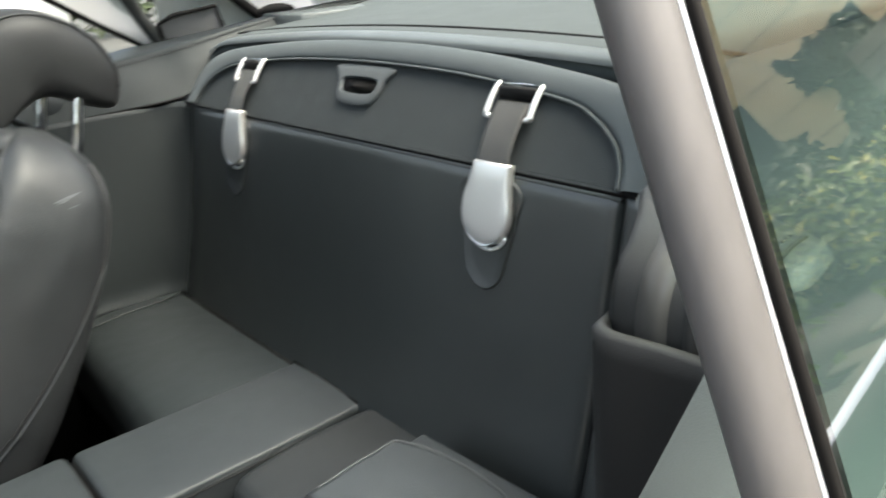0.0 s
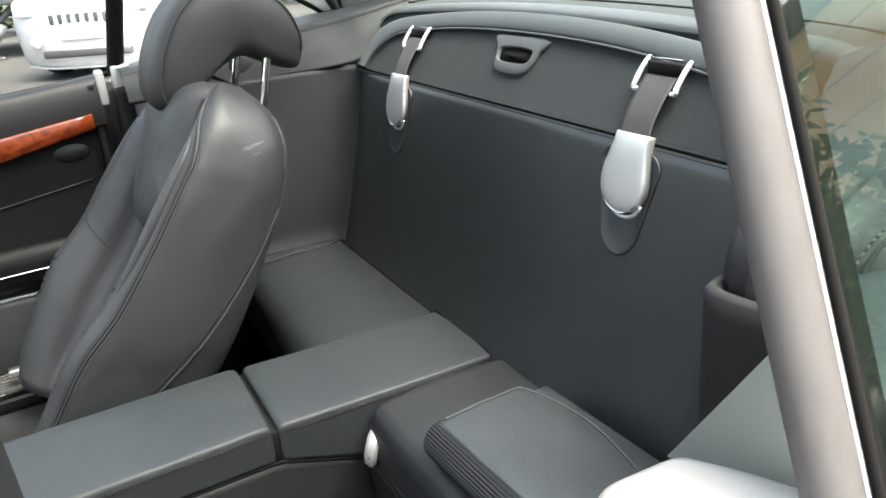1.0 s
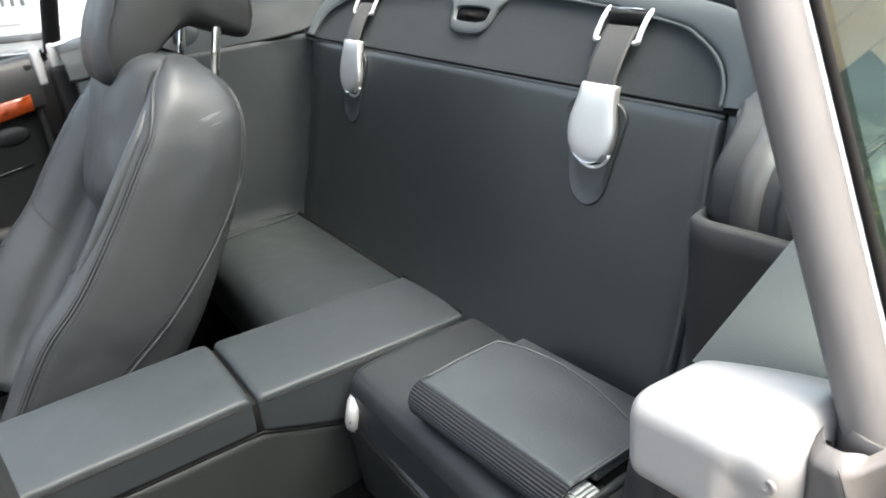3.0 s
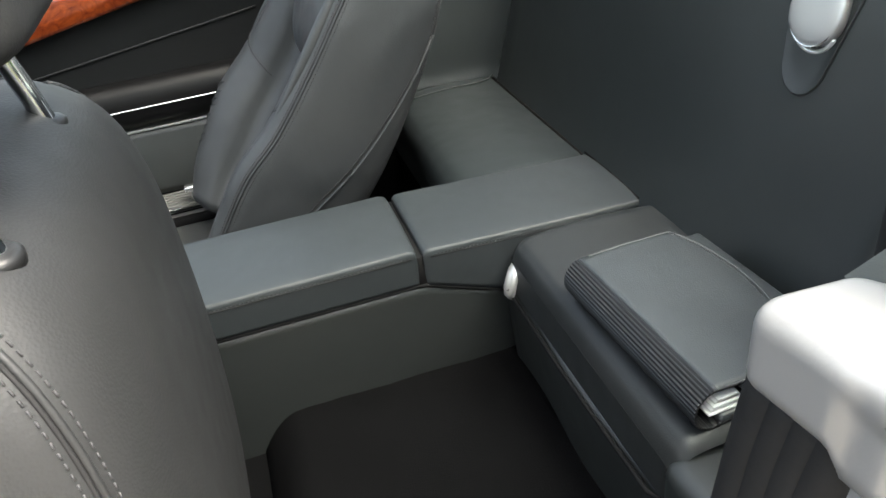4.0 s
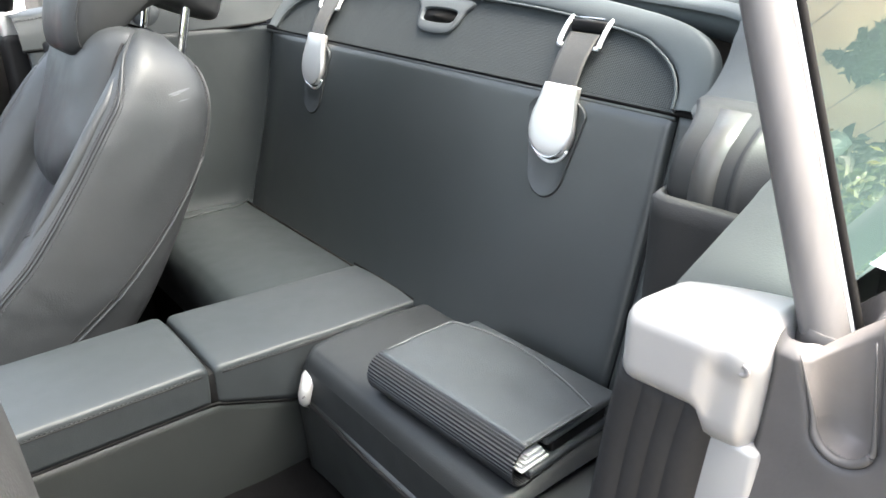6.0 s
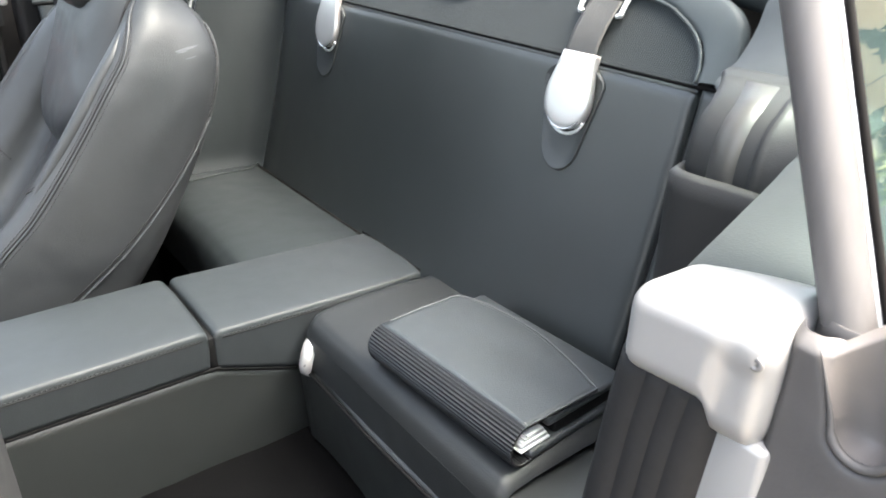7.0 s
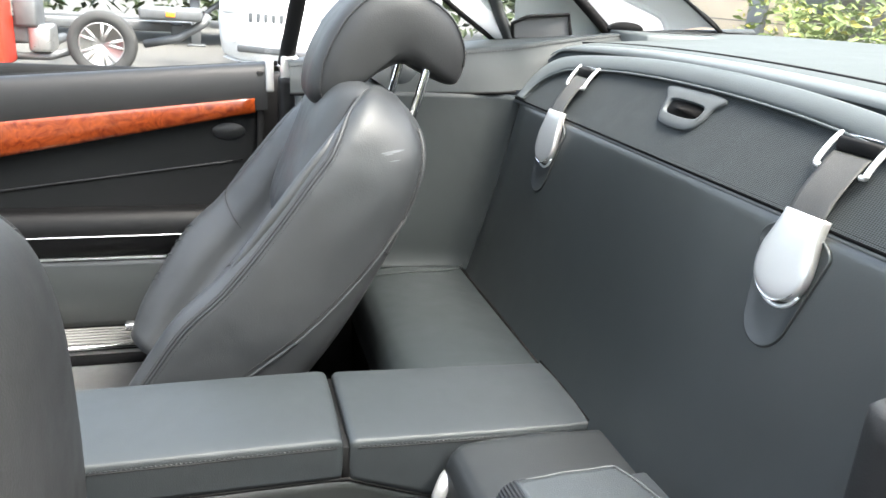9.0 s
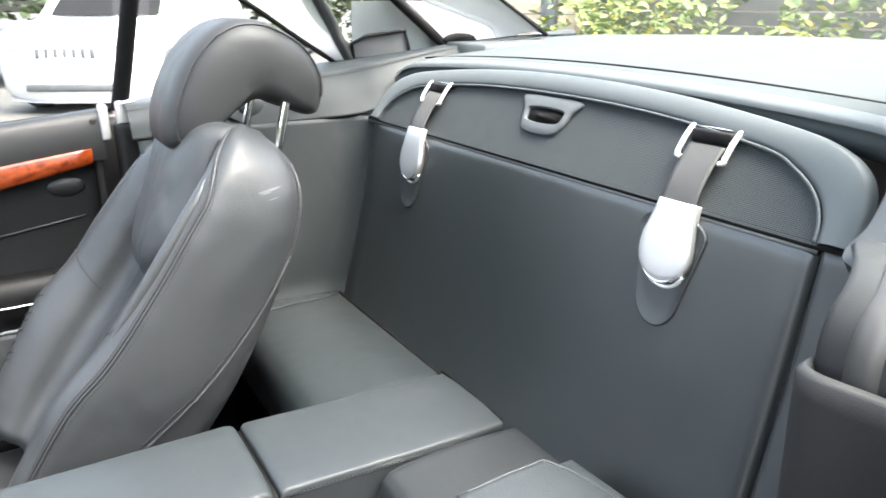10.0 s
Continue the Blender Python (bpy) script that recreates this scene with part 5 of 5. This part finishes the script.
# ---- far door ----
def far_door():
    d = thing("door_1", (-0.8, -0.9, 0.3), "black leather door with red-brown wood trim and silver sill", "car door", kind="structure")

    def skin(u, v):
        y = lerp(-0.405, -1.7, u)
        z = lerp(0.28, 0.80 - 0.062 * u * 1.9, v)
        x = -0.79 - 0.02 * math.sin(math.pi * v)
        return (x, y, z)
    part("door_skin", grid(skin, 40, 40, (-0.05, 0, 0)), DOORMID, d)

    def top(u, v):
        y = lerp(-0.385, -1.7, u)
        a = v * math.pi * 0.6
        return (-0.825 + 0.047 * math.sin(a) ** 0.6, y, 0.812 + 0.075 * math.cos(a) * 1.0 - 0.118 * u)
    part("door_top_roll", grid(top, 30, 14), DOORSKIN, d)

    def wood(u, v):
        y = lerp(-0.412, -1.7, u)
        zt, zb = lerp(0.814, 0.66, u), lerp(0.783, 0.53, u)
        return (-0.772 + 0.004 * math.sin(math.pi * v), y, lerp(zb, zt, v))
    part("wood_trim", grid(wood, 40, 8, (-0.02, 0, 0)), WOOD, d, "glossy red-brown burr wood strip")

    def arm(u, v):
        y = lerp(-0.45, -1.7, u)
        a = v * math.pi
        return (-0.80 + 0.05 * math.sin(a) ** 0.7, y, 0.515 + 0.055 * math.cos(a) - 0.01 * u)
    part("armrest", grid(arm, 30, 14), ARMBLACK, d)
    part("armrest_strip", tube([(-0.748, lerp(-0.5, -1.7, i / 20), 0.518 - 0.01 * i / 20) for i in range(21)], 0.0018, 6), MIRROR, d)
    part("upper_crease", tube([(-0.803, lerp(-0.44, -1.7, i / 20), lerp(0.672, 0.50, i / 20)) for i in range(21)], 0.002, 6), PLASTIC, d)
    lower = grid(lambda u, v: (-0.785 + 0.01 * math.sin(math.pi * v), lerp(-0.45, -1.7, u), lerp(0.29, 0.452, v)), 30, 10, (-0.02, 0, 0))
    part("lower_pocket", lower, VINYL, d)
    part("pocket_rim", tube([(-0.782, lerp(-0.5, -1.7, i / 20), 0.455) for i in range(21)], 0.004, 6), SILVER, d)
    part("door_edge", rbox(-0.86, -0.785, -0.408, -0.392, 0.30, 0.87, 0.005, 2), BLACK, d)
    part("door_knob", revolve([(0.0001, 0.012), (0.008, 0.012), (0.011, 0.006), (0.011, -0.005)], 20, "x", (-0.768, -0.93, 0.705)), CHROME, d)
    part("door_pull", tube(spline([(-0.772, -1.0, 0.462), (-0.757, -0.95, 0.468), (-0.755, -0.905, 0.466), (-0.768, -0.893, 0.458)], 20), 0.012, 10, squash=0.7), CHROME, d, "bright metal door pull")
    sp = revolve([(0.0001, 0.003), (0.03, 0.002), (0.034, -0.002)], 32, "x", (0, 0, 0))
    for v in sp.verts:
        v.co = Vector((v.co.x - 0.7965, v.co.y * 1.1 - 0.468, v.co.z * 0.6 + 0.738))
    part("tweeter", sp, PLASTIC, d)
    glass_bar = thing("window_3", (-0.8, -0.8, 0.88), "raised frameless window of the closed door", "window", kind="structure")
    g = part("pane", grid(lambda u, v: (lerp(-0.822, -0.665, v), lerp(-0.36 + 0.03 * v, -1.7, u), lerp(0.86 - 0.05 * u, 1.22, v)), 10, 10), CLEAR, glass_bar)
    g.visible_shadow = False
    part("pane_edge", tube([(lerp(-0.80, -0.66, v), -0.345 + 0.055 * v, lerp(0.885, 1.22, v)) for v in np.linspace(0, 1, 10)], 0.017, 10, squash=1.0), BLACK, glass_bar)
    part("belt_seal", tube([(-0.826, lerp(-0.36, -1.7, u), lerp(0.884, 0.77, u)) for u in np.linspace(0, 1, 10)], 0.006, 6), BLACK, glass_bar)
    st = thing("door_striker", (-0.79, -0.35, 0.88), "bright silver striker cap on the black door post", "striker cap")
    # car paint, picked brighter than the post cap to carry the window's light
    part("cap", rbox(-0.822, -0.772, -0.356, -0.317, 0.834, 0.905, 0.007, 3), PAINT, st)
    part("door_cap", rbox(-0.81, -0.774, -0.388, -0.371, 0.826, 0.897, 0.005, 3), PAINT, st)
    part("post", rbox(-0.83, -0.74, -0.36, -0.30, 0.3, 0.86, 0.01, 2), BLACK, st)
    sill = thing("door_sill", (-0.76, -0.8, 0.3), "ribbed brushed metal door sill", "door sill", kind="structure")
    part("sill_body", rbox(-0.84, -0.69, -1.7, -0.42, 0.2, 0.285, 0.015, 3), STEEL_SILL, sill)
    part("sill_strip", tube([(-0.694, -1.68, 0.280), (-0.694, -0.44, 0.280)], 0.008, 10), MIRROR, sill, "polished bright strip")
    part("sill_carpet", rbox(-0.688, -0.66, -1.69, -0.42, 0.2, 0.272, 0.01, 2), CARPET, sill, "black carpeted inner side")
    for i in range(6):
        part("sill_rib", tube([(-0.705 - 0.014 * i, -1.6, 0.287), (-0.705 - 0.014 * i, -0.5, 0.287)], 0.0028, 6), STEEL_SILL, sill)
    bk = thing("belt_buckle", (-0.70, -0.62, 0.3), "pale belt buckle beside the reclined seat", "belt buckle")
    part("buckle_body", rbox(-0.725, -0.695, -0.66, -0.60, 0.29, 0.35, 0.008, 3), BOOT, bk)
    part("tongue", rbox(-0.722, -0.698, -0.70, -0.66, 0.315, 0.330, 0.003, 2), CHROME, bk)


# ---- body shell that closes the cabin, and the yard outside ----
def body_shell():
    b = thing("car_shell", (0, 0.3, 0.2), "dark inner body shell closing the cabin below the trim", "body shell", kind="structure")
    part("far_side", rbox(-0.90, -0.855, -1.8, 1.9, 0.18, 0.86, 0.02, 2), BLACK, b)
    part("far_inner", rbox(-0.60, -0.58, -0.32, 0.3, 0.18, 0.495, 0.004, 1), BLACK, b)
    part("far_post_wall", rbox(-0.86, -0.58, -0.31, -0.29, 0.18, 0.855, 0.004, 1), BLACK, b)
    part("near_inner", rbox(0.80, 0.82, -0.25, 0.3, 0.18, 0.86, 0.004, 1), BLACK, b)
    part("shelf_back", rbox(0.5, 0.8, 0.10, 0.12, 0.18, 0.86, 0.004, 1), BLACK, b)
    part("boot_wall", rbox(-0.86, 0.86, 0.20, 0.225, 0.18, 0.95, 0.004, 1), BLACK, b)
    part("underbody", rbox(-0.88, 0.88, -1.9, 1.9, 0.15, 0.18, 0.01, 1), BLACK, b)
    part("firewall", rbox(-0.80, 0.80, -1.72, -1.69, 0.2, 0.88, 0.01, 2), PLASTIC, b)
    part("tail", rbox(-0.86, 0.86, 0.86, 1.9, 0.3, 0.93, 0.08, 4), PAINT, b)


ASPHALT = material("worn_yard_asphalt", (0.062, 0.059, 0.054), 0.9, var=0.25, var_scale=0.8, grain=0.6, grain_scale=60)
SLAB = material("sandstone_slab", (0.26, 0.225, 0.175), 0.85, var=0.2, var_scale=2.5, grain=0.5, grain_scale=80)
LEAF = material("shrub_leaf", (0.12, 0.16, 0.03), 0.5, var=0.5, var_scale=1.5)
LEAF_D = material("dark_hedge_leaf", (0.035, 0.05, 0.016), 0.5, var=0.5, var_scale=1.5)
LEAF_Y = material("yellow_leaf", (0.42, 0.36, 0.05), 0.5, var=0.3, var_scale=2)
TIMBER = material("weathered_fence_board", (0.14, 0.12, 0.10), 0.85, var=0.35, var_scale=3, grain=0.5, grain_scale=90)
WHITE = material("white_car_paint", (0.7, 0.7, 0.7), 0.3, var=0.02, coat=0.7)
STEEL = material("grey_chassis_steel", (0.11, 0.113, 0.117), 0.55, metal=0.4, var=0.35, var_scale=9, grain=0.3, grain_scale=60)
ALLOY = material("silver_alloy", (0.42, 0.42, 0.42), 0.3, metal=0.8, var=0.05)
RED = material("red_machine_paint", (0.55, 0.04, 0.02), 0.4, var=0.1)
TYRE = material("black_tyre", (0.03, 0.03, 0.03), 0.8, var=0.2, grain=0.4, grain_scale=80)
AMBER = material("amber_lens", (0.8, 0.25, 0.03), 0.2, var=0.05)
STONE = material("sandstone_wall", (0.85, 0.60, 0.33), 0.85, var=0.2, var_scale=1.2, grain=0.5, grain_scale=30)
JOINT = material("weathered_stone_joint", (0.42, 0.33, 0.21), 0.9, var=0.25, var_scale=3)
BRICK = material("buff_house_render", (0.45, 0.36, 0.26), 0.9, var=0.2, var_scale=2)


def ground():
    bm = grid(lambda u, v: (lerp(-150, 150, u), lerp(-150, 150, v), 0.0), 60, 60)
    tagged(part("ground", bm, ASPHALT), "worn grey asphalt yard", "ground", kind="structure")


def pavement():
    p = thing("pavement", (3, 2, 0), "sandstone paving slabs beside the car", "pavement", kind="structure")
    proto = rbox(-0.29, 0.29, -0.22, 0.22, 0.0, 0.035, 0.008, 1)
    me = bpy.data.meshes.new("slab")
    proto.to_mesh(me)
    proto.free()
    me.materials.append(SLAB)
    for i in range(4):
        for j in range(18):
            o = new("slab", me)
            o.parent = p
            o.location = (1.25 + 0.6 * i + 0.3 * (j % 2) - 3, -1.2 + 0.46 * j - 2, 0.002 + random.uniform(0, 0.006))
            o.rotation_euler = (random.uniform(-0.01, 0.01), random.uniform(-0.01, 0.01), random.uniform(-0.02, 0.02))


def leaves(name, label, x0, x1, y0, y1, z0, z1, n, size, mat, seed):
    """Many small leaves in an uneven hedge."""
    rnd = random.Random(seed)
    verts, faces = [], []
    for _ in range(n):
        x, y = rnd.uniform(x0, x1), rnd.uniform(y0, y1)
        h = z1 * (0.7 + 0.45 * noise.noise((x * 0.9, y * 0.9, seed)))
        z = z0 + (h - z0) * rnd.random() ** 0.7
        y += 0.5 * noise.noise((x * 1.5, z * 2, seed + 5))
        if noise.noise((x * 1.7, y * 1.7, z * 1.7 + seed)) < -0.22:
            continue
        q = Euler((rnd.uniform(-1, 1), rnd.uniform(-1, 1), rnd.uniform(0, 6.28))).to_matrix()
        s = size * rnd.uniform(0.6, 1.3)
        k = len(verts)
        for a, b, c in ((0, -1, 0), (0.45, 0, 0.12), (0, 1, 0), (-0.45, 0, 0.12)):
            verts.append(Vector((x, y, z)) + q @ Vector((a * s, b * s, c * s)))
        faces.append((k, k + 1, k + 2))
        faces.append((k, k + 2, k + 3))
    me = bpy.data.meshes.new(name)
    me.from_pydata(verts, [], faces)
    me.materials.append(mat)
    return tagged(new(name, me), label, "hedge", kind="stuff")


def fence():
    f = thing("fence", (0, 6.6, 0), "dark weathered timber board fence behind the shrubs", "fence", kind="structure")
    proto = rbox(-2.4, 2.4, -0.012, 0.012, -0.07, 0.07, 0.004, 1)
    me = bpy.data.meshes.new("board")
    proto.to_mesh(me)
    proto.free()
    me.materials.append(TIMBER)
    for k in range(3):
        for i in range(12):
            o = new("board", me)
            o.parent = f
            o.location = (-9.6 + 4.82 * k, random.uniform(-0.01, 0.01), 0.10 + 0.155 * i)
            o.rotation_euler = (0.12, 0, random.uniform(-0.002, 0.002))
        part("post", rbox(-12.05 + 4.82 * k, -11.95 + 4.82 * k, 6.62, 6.72, 0, 2.0, 0.01, 1), TIMBER, f)
    h = thing("stone_house", (5, 11, 0), "sandstone house gable at the end of the paving", "house")
    part("wall", rbox(1.6, 9.5, 10.0, 15.0, 0, 4.6, 0.03, 1), STONE, h)
    part("roof", rbox(1.2, 9.9, 9.6, 15.4, 4.6, 4.9, 0.05, 1), TIMBER, h)
    for k in range(3):
        part("window", rbox(2.6 + 2.3 * k, 3.7 + 2.3 * k, 9.96, 10.1, 1.4, 2.7, 0.02, 1), BLACK, h)
    for i in range(9):
        part("stone_course", rbox(1.58, 9.52, 9.99, 10.02, 0.5 * i + 0.2, 0.5 * i + 0.22, 0.004, 1), JOINT, h)
    g = thing("garden_wall", (-8, 6.1, 0), "tan rendered garden wall with a dark timber post", "wall", kind="structure")
    part("wall_panel", rbox(-9.8, -6.92, 6.0, 6.2, 0, 1.95, 0.02, 1), BRICK, g)
    part("post", rbox(-7.55, -7.25, 5.93, 6.02, 0, 2.05, 0.01, 1), STEEL, g)
    for i in range(7):
        part("plaster_course", rbox(-9.8, -6.93, 5.995, 6.01, 0.26 * i + 0.12, 0.26 * i + 0.135, 0.002, 1), TIMBER, g)
    part("slate_panel", rbox(-6.9, -6.3, 6.1, 6.2, 1.06, 2.0, 0.01, 1), STEEL, g)
    w = thing("house_wall", (-5, 9, 0), "buff rendered house wall beyond the fence", "house")
    part("wall", rbox(-7.5, -3.2, 8.0, 12.0, 0, 5.5, 0.02, 1), BRICK, w)
    part("roof", rbox(-7.9, -2.8, 7.7, 12.3, 5.5, 5.8, 0.05, 1), TIMBER, w)


def wheel(parent, x, y, z, r, w, spokes=5):
    """A wheel whose axle runs along x, seen from +x."""
    wh = part("wheel", revolve([(r * 0.66, -w / 2), (r * 0.93, -w / 2), (r * 0.99, -w * 0.36), (r, 0), (r * 0.99, w * 0.36), (r * 0.93, w / 2), (r * 0.66, w / 2), (r * 0.64, 0)], 48, "x", (x, y, z)), TYRE, parent)
    part("rim", revolve([(r * 0.66, w * 0.5), (r * 0.62, w * 0.52), (r * 0.60, w * 0.3), (r * 0.58, -w * 0.3), (r * 0.66, -w * 0.45)], 40, "x", (x, y, z)), ALLOY, wh)
    bm = bmesh.new()
    for k in range(spokes):
        a = 2 * math.pi * k / spokes + 0.3
        for d in (-0.10, 0.10):
            tube([(x + w * 0.42, y + 0.1 * r * math.sin(a), z + 0.1 * r * math.cos(a)), (x + w * 0.46, y + 0.62 * r * math.sin(a + d * 2.2), z + 0.62 * r * math.cos(a + d * 2.2))], [r * 0.07, r * 0.055], 8, bm)
    part("spokes", bm, ALLOY, wh)
    part("hub", revolve([(0.001, w * 0.5), (r * 0.12, w * 0.49), (r * 0.16, w * 0.4), (r * 0.16, w * 0.1)], 24, "x", (x, y, z)), ALLOY, wh)
    part("brake_disc", revolve([(0.001, 0.02), (r * 0.45, 0.02), (r * 0.45, 0.0), (0.001, 0.0)], 32, "x", (x, y, z)), STEEL, wh)


def chassis_trailer():
    t = thing("chassis_trailer", (-8.2, -2, 0), "grey bare vehicle chassis with one alloy wheel", "trailer")
    wheel(t, -7.9, -1.72, 0.37, 0.37, 0.24, 5)
    part("frame_rail", rbox(-8.5, -8.35, -6.0, -0.75, 0.50, 0.62, 0.02, 2), STEEL, t)
    part("frame_rail", rbox(-9.6, -9.45, -6.0, -0.75, 0.50, 0.62, 0.02, 2), STEEL, t)
    part("rear_member", rbox(-9.6, -8.3, -1.0, -0.85, 0.46, 0.60, 0.02, 2), STEEL, t)
    part("suspension_arm", tube([(-8.2, -1.3, 0.36), (-8.1, -0.9, 0.45), (-8.2, -0.62, 0.62), (-8.25, -0.55, 0.72)], 0.05, 8), STEEL, t)
    part("mud_guard", rbox(-8.35, -7.9, -1.32, -0.62, 0.66, 0.80, 0.03, 2), STEEL, t)
    part("marker_lamp", rbox(-7.92, -7.88, -1.02, -0.92, 0.70, 0.76, 0.008, 2), AMBER, t, "amber side marker lamp")
    for i in range(7):
        y, z = -2.35 - 0.11 * i, 0.25 + 0.09 * (i * 3 % 5)
        part("engine_block", rbox(-8.3 + 0.06 * (i % 3), -7.85 + 0.05 * (i % 2), y - 0.14, y + 0.10, z, z + 0.30 + 0.06 * (i % 3), 0.04, 2), STEEL if i % 3 else ALLOY, t)
    part("axle", tube([(-9.4, -2.4, 0.3), (-7.9, -2.4, 0.3)], 0.06, 10), STEEL, t)
    part("lower_arm", tube([(-7.9, -2.9, 0.2), (-7.95, -2.3, 0.2), (-8.0, -1.9, 0.32)], 0.045, 8), STEEL, t)
    t.scale = (0.87, 0.87, 0.87)
    t.location = (-7.68, -1.88, 0)
    d = thing("flatbed", (-12, -2, 0), "dark flatbed deck on legs behind the chassis", "flatbed trailer")
    part("deck", rbox(-13.6, -11.1, -9, 0.45, 0.70, 0.86, 0.02, 2), STEEL, d)
    for y in (-6.0, -0.87):
        part("leg", rbox(-11.35, -11.2, y - 0.07, y + 0.07, 0.0, 0.72, 0.01, 1), STEEL, d)
        part("brace", tube([(-11.28, y, 0.35), (-11.28, y + 0.45, 0.72)], 0.04, 8), STEEL, d)
        part("foot", rbox(-11.4, -11.15, y - 0.13, y + 0.13, 0.0, 0.03, 0.008, 1), STEEL, d)
    r = thing("red_machine", (-7.3, -3.3, 0), "red painted machine panel in the yard", "machine")
    part("panel", rbox(-7.4, -6.9, -2.95, -2.41, 0.12, 1.05, 0.04, 2), RED, r)
    part("skid", rbox(-7.4, -6.9, -2.9, -2.5, 0.0, 0.12, 0.01, 1), STEEL, r)


def white_car(name, x, y, yaw, label):
    """An off-roader seen from the front; local +x is its front."""
    c = thing(name, (0, 0, 0), label, "car")
    M = pose(x, y, 0, 0, 0, yaw) @ Matrix.Scale(0.86, 4)

    def put(nm, bm, mat, lab="", parent=c):
        bm.transform(M)
        return part(nm, bm, mat, parent, lab)
    outline = [(-0.02, 0.27), (0.03, 0.62), (0.0, 0.82), (-0.06, 0.95), (-0.45, 1.04), (-1.15, 1.10), (-1.75, 1.62), (-2.2, 1.74), (-3.6, 1.72), (-4.3, 1.55), (-4.45, 0.95), (-4.45, 0.45), (-4.2, 0.34), (-0.4, 0.16), (-0.14, 0.16)]
    P = spline([(a, 0, b) for a, b in outline], 84, closed=True)
    sec = []
    for t in np.linspace(-1, 1, 21):
        k = 1 - 0.05 * abs(t) ** 4
        sec.append([Vector((p.x - 0.22 * abs(t) ** 3 * (1 if p.x > -1 else -0.3), 0.93 * t * (1 - 0.16 * max(0, (p.z - 1.0) / 0.7)), 0.75 + (p.z - 0.75) * k)) for p in P])
    put("body", loft(sec), WHITE)
    for i in range(7):
        y0 = -0.33 + 0.11 * i
        put("grille_slot", rbox(-0.05, 0.030, y0 - 0.030, y0 + 0.030, 0.665, 0.785, 0.012, 2), STEEL)
    for s in (-1, 1):
        put("headlamp", rbox(-0.25, -0.02, s * 0.68 - 0.14, s * 0.68 + 0.14, 0.76, 0.90, 0.04, 3), CLEAR_LENS)
        put("fog_lamp", revolve([(0.001, 0.02), (0.06, 0.015), (0.07, 0.0)], 20, "x", (-0.02, s * 0.62, 0.46)), CLEAR_LENS)
    put("lower_intake", rbox(-0.1, 0.012, -0.55, 0.55, 0.28, 0.37, 0.02, 2), STEEL)
    put("plate_bar", rbox(0.0, 0.042, -0.26, 0.26, 0.485, 0.585, 0.006, 2), PAPER, "blank pale plate")
    put("windscreen", grid(lambda u, v: (lerp(-1.17, -1.72, v) + 0.02, lerp(-0.72, 0.72, u) * (1 - 0.1 * v), lerp(1.13, 1.60, v) + 0.012), 8, 6), BLACK)
    for s in (-1, 1):
        for xx in (-0.85, -3.55):
            b = revolve([(0.22, -0.12), (0.34, -0.12), (0.37, -0.08), (0.37, 0.08), (0.34, 0.12), (0.22, 0.12)], 32, "y", (xx, s * 0.84, 0.37))
            put("tyre", b, TYRE)
    return c


CLEAR_LENS = material("clear_lamp_lens", (0.75, 0.76, 0.78), 0.1, var=0.03, coat=0.5)
ground()
pavement()
fence()
leaves("shrub_hedge", "loose green shrubs in front of the fence", -7, 7, 5.2, 6.3, 0.1, 1.75, 9000, 0.065, LEAF, 3)
leaves("shrub_blossom", "yellow autumn leaves among the shrubs", -7, 7, 5.1, 6.1, 0.3, 1.7, 1300, 0.055, LEAF_Y, 3)
leaves("border_shrub", "low dark green shrubs before the stone house", 1.8, 8.5, 8.3, 9.4, 0.0, 2.6, 9000, 0.13, LEAF_D, 21)
leaves("wall_climber", "dark green climbing plant on the stone house", 3.0, 4.0, 9.55, 9.9, 2.2, 4.3, 900, 0.11, LEAF_D, 33)
# the next hedge is added close and tall to hold back low side light
leaves("light_block_hedge", "green hedge beyond the paving, added to block low daylight", 3.4, 4.6, -6, 5, 0.0, 3.2, 12000, 0.1, LEAF, 8)
leaves("end_hedge", "dense green hedge at the end of the yard", -17, -15, -14, 10, 0.0, 3.0, 7000, 0.16, LEAF_D, 12)
chassis_trailer()
white_car("white_car", -7.75, 0.07, -32, "white off-road car with a slotted grille parked in the yard")
cabin_floor()
rear_footwell()
rear_bulkhead()
rear_deck()
side_trim(-1, "wall_side_1", "anthracite leather side panel beside the reclined seat")
side_trim(1, "wall_side_2", "anthracite leather side panel beside the open door")
roof()
body_shell()
rear_window()
w_far, _ = quarter_window(-1, "window_2", "clear quarter window behind the closed door")
w_near, _ = quarter_window(1, "window_4", "green-tinted quarter window with a rounded grey front seal")
near_pole(w_near)
b_post()
rear_quarter_body()
far_door()
console()
storage()
luggage_strap(0.299)
luggage_strap(-0.313)
flap_handle()
manual_wallet()
belt_pocket()
belt_outlet()
far_seat = seat("front_seat", (-0.41, -0.425, 0.468), 32, 1, "black leather sports seat, reclined, with a scuffed rear shoulder", False)
scuff(far_seat)
near_seat = seat("front_seat", (0.475, -0.685, 0.437), 4, -1, "black leather sports seat tipped forward, with a bright-edged shoulder panel", True)
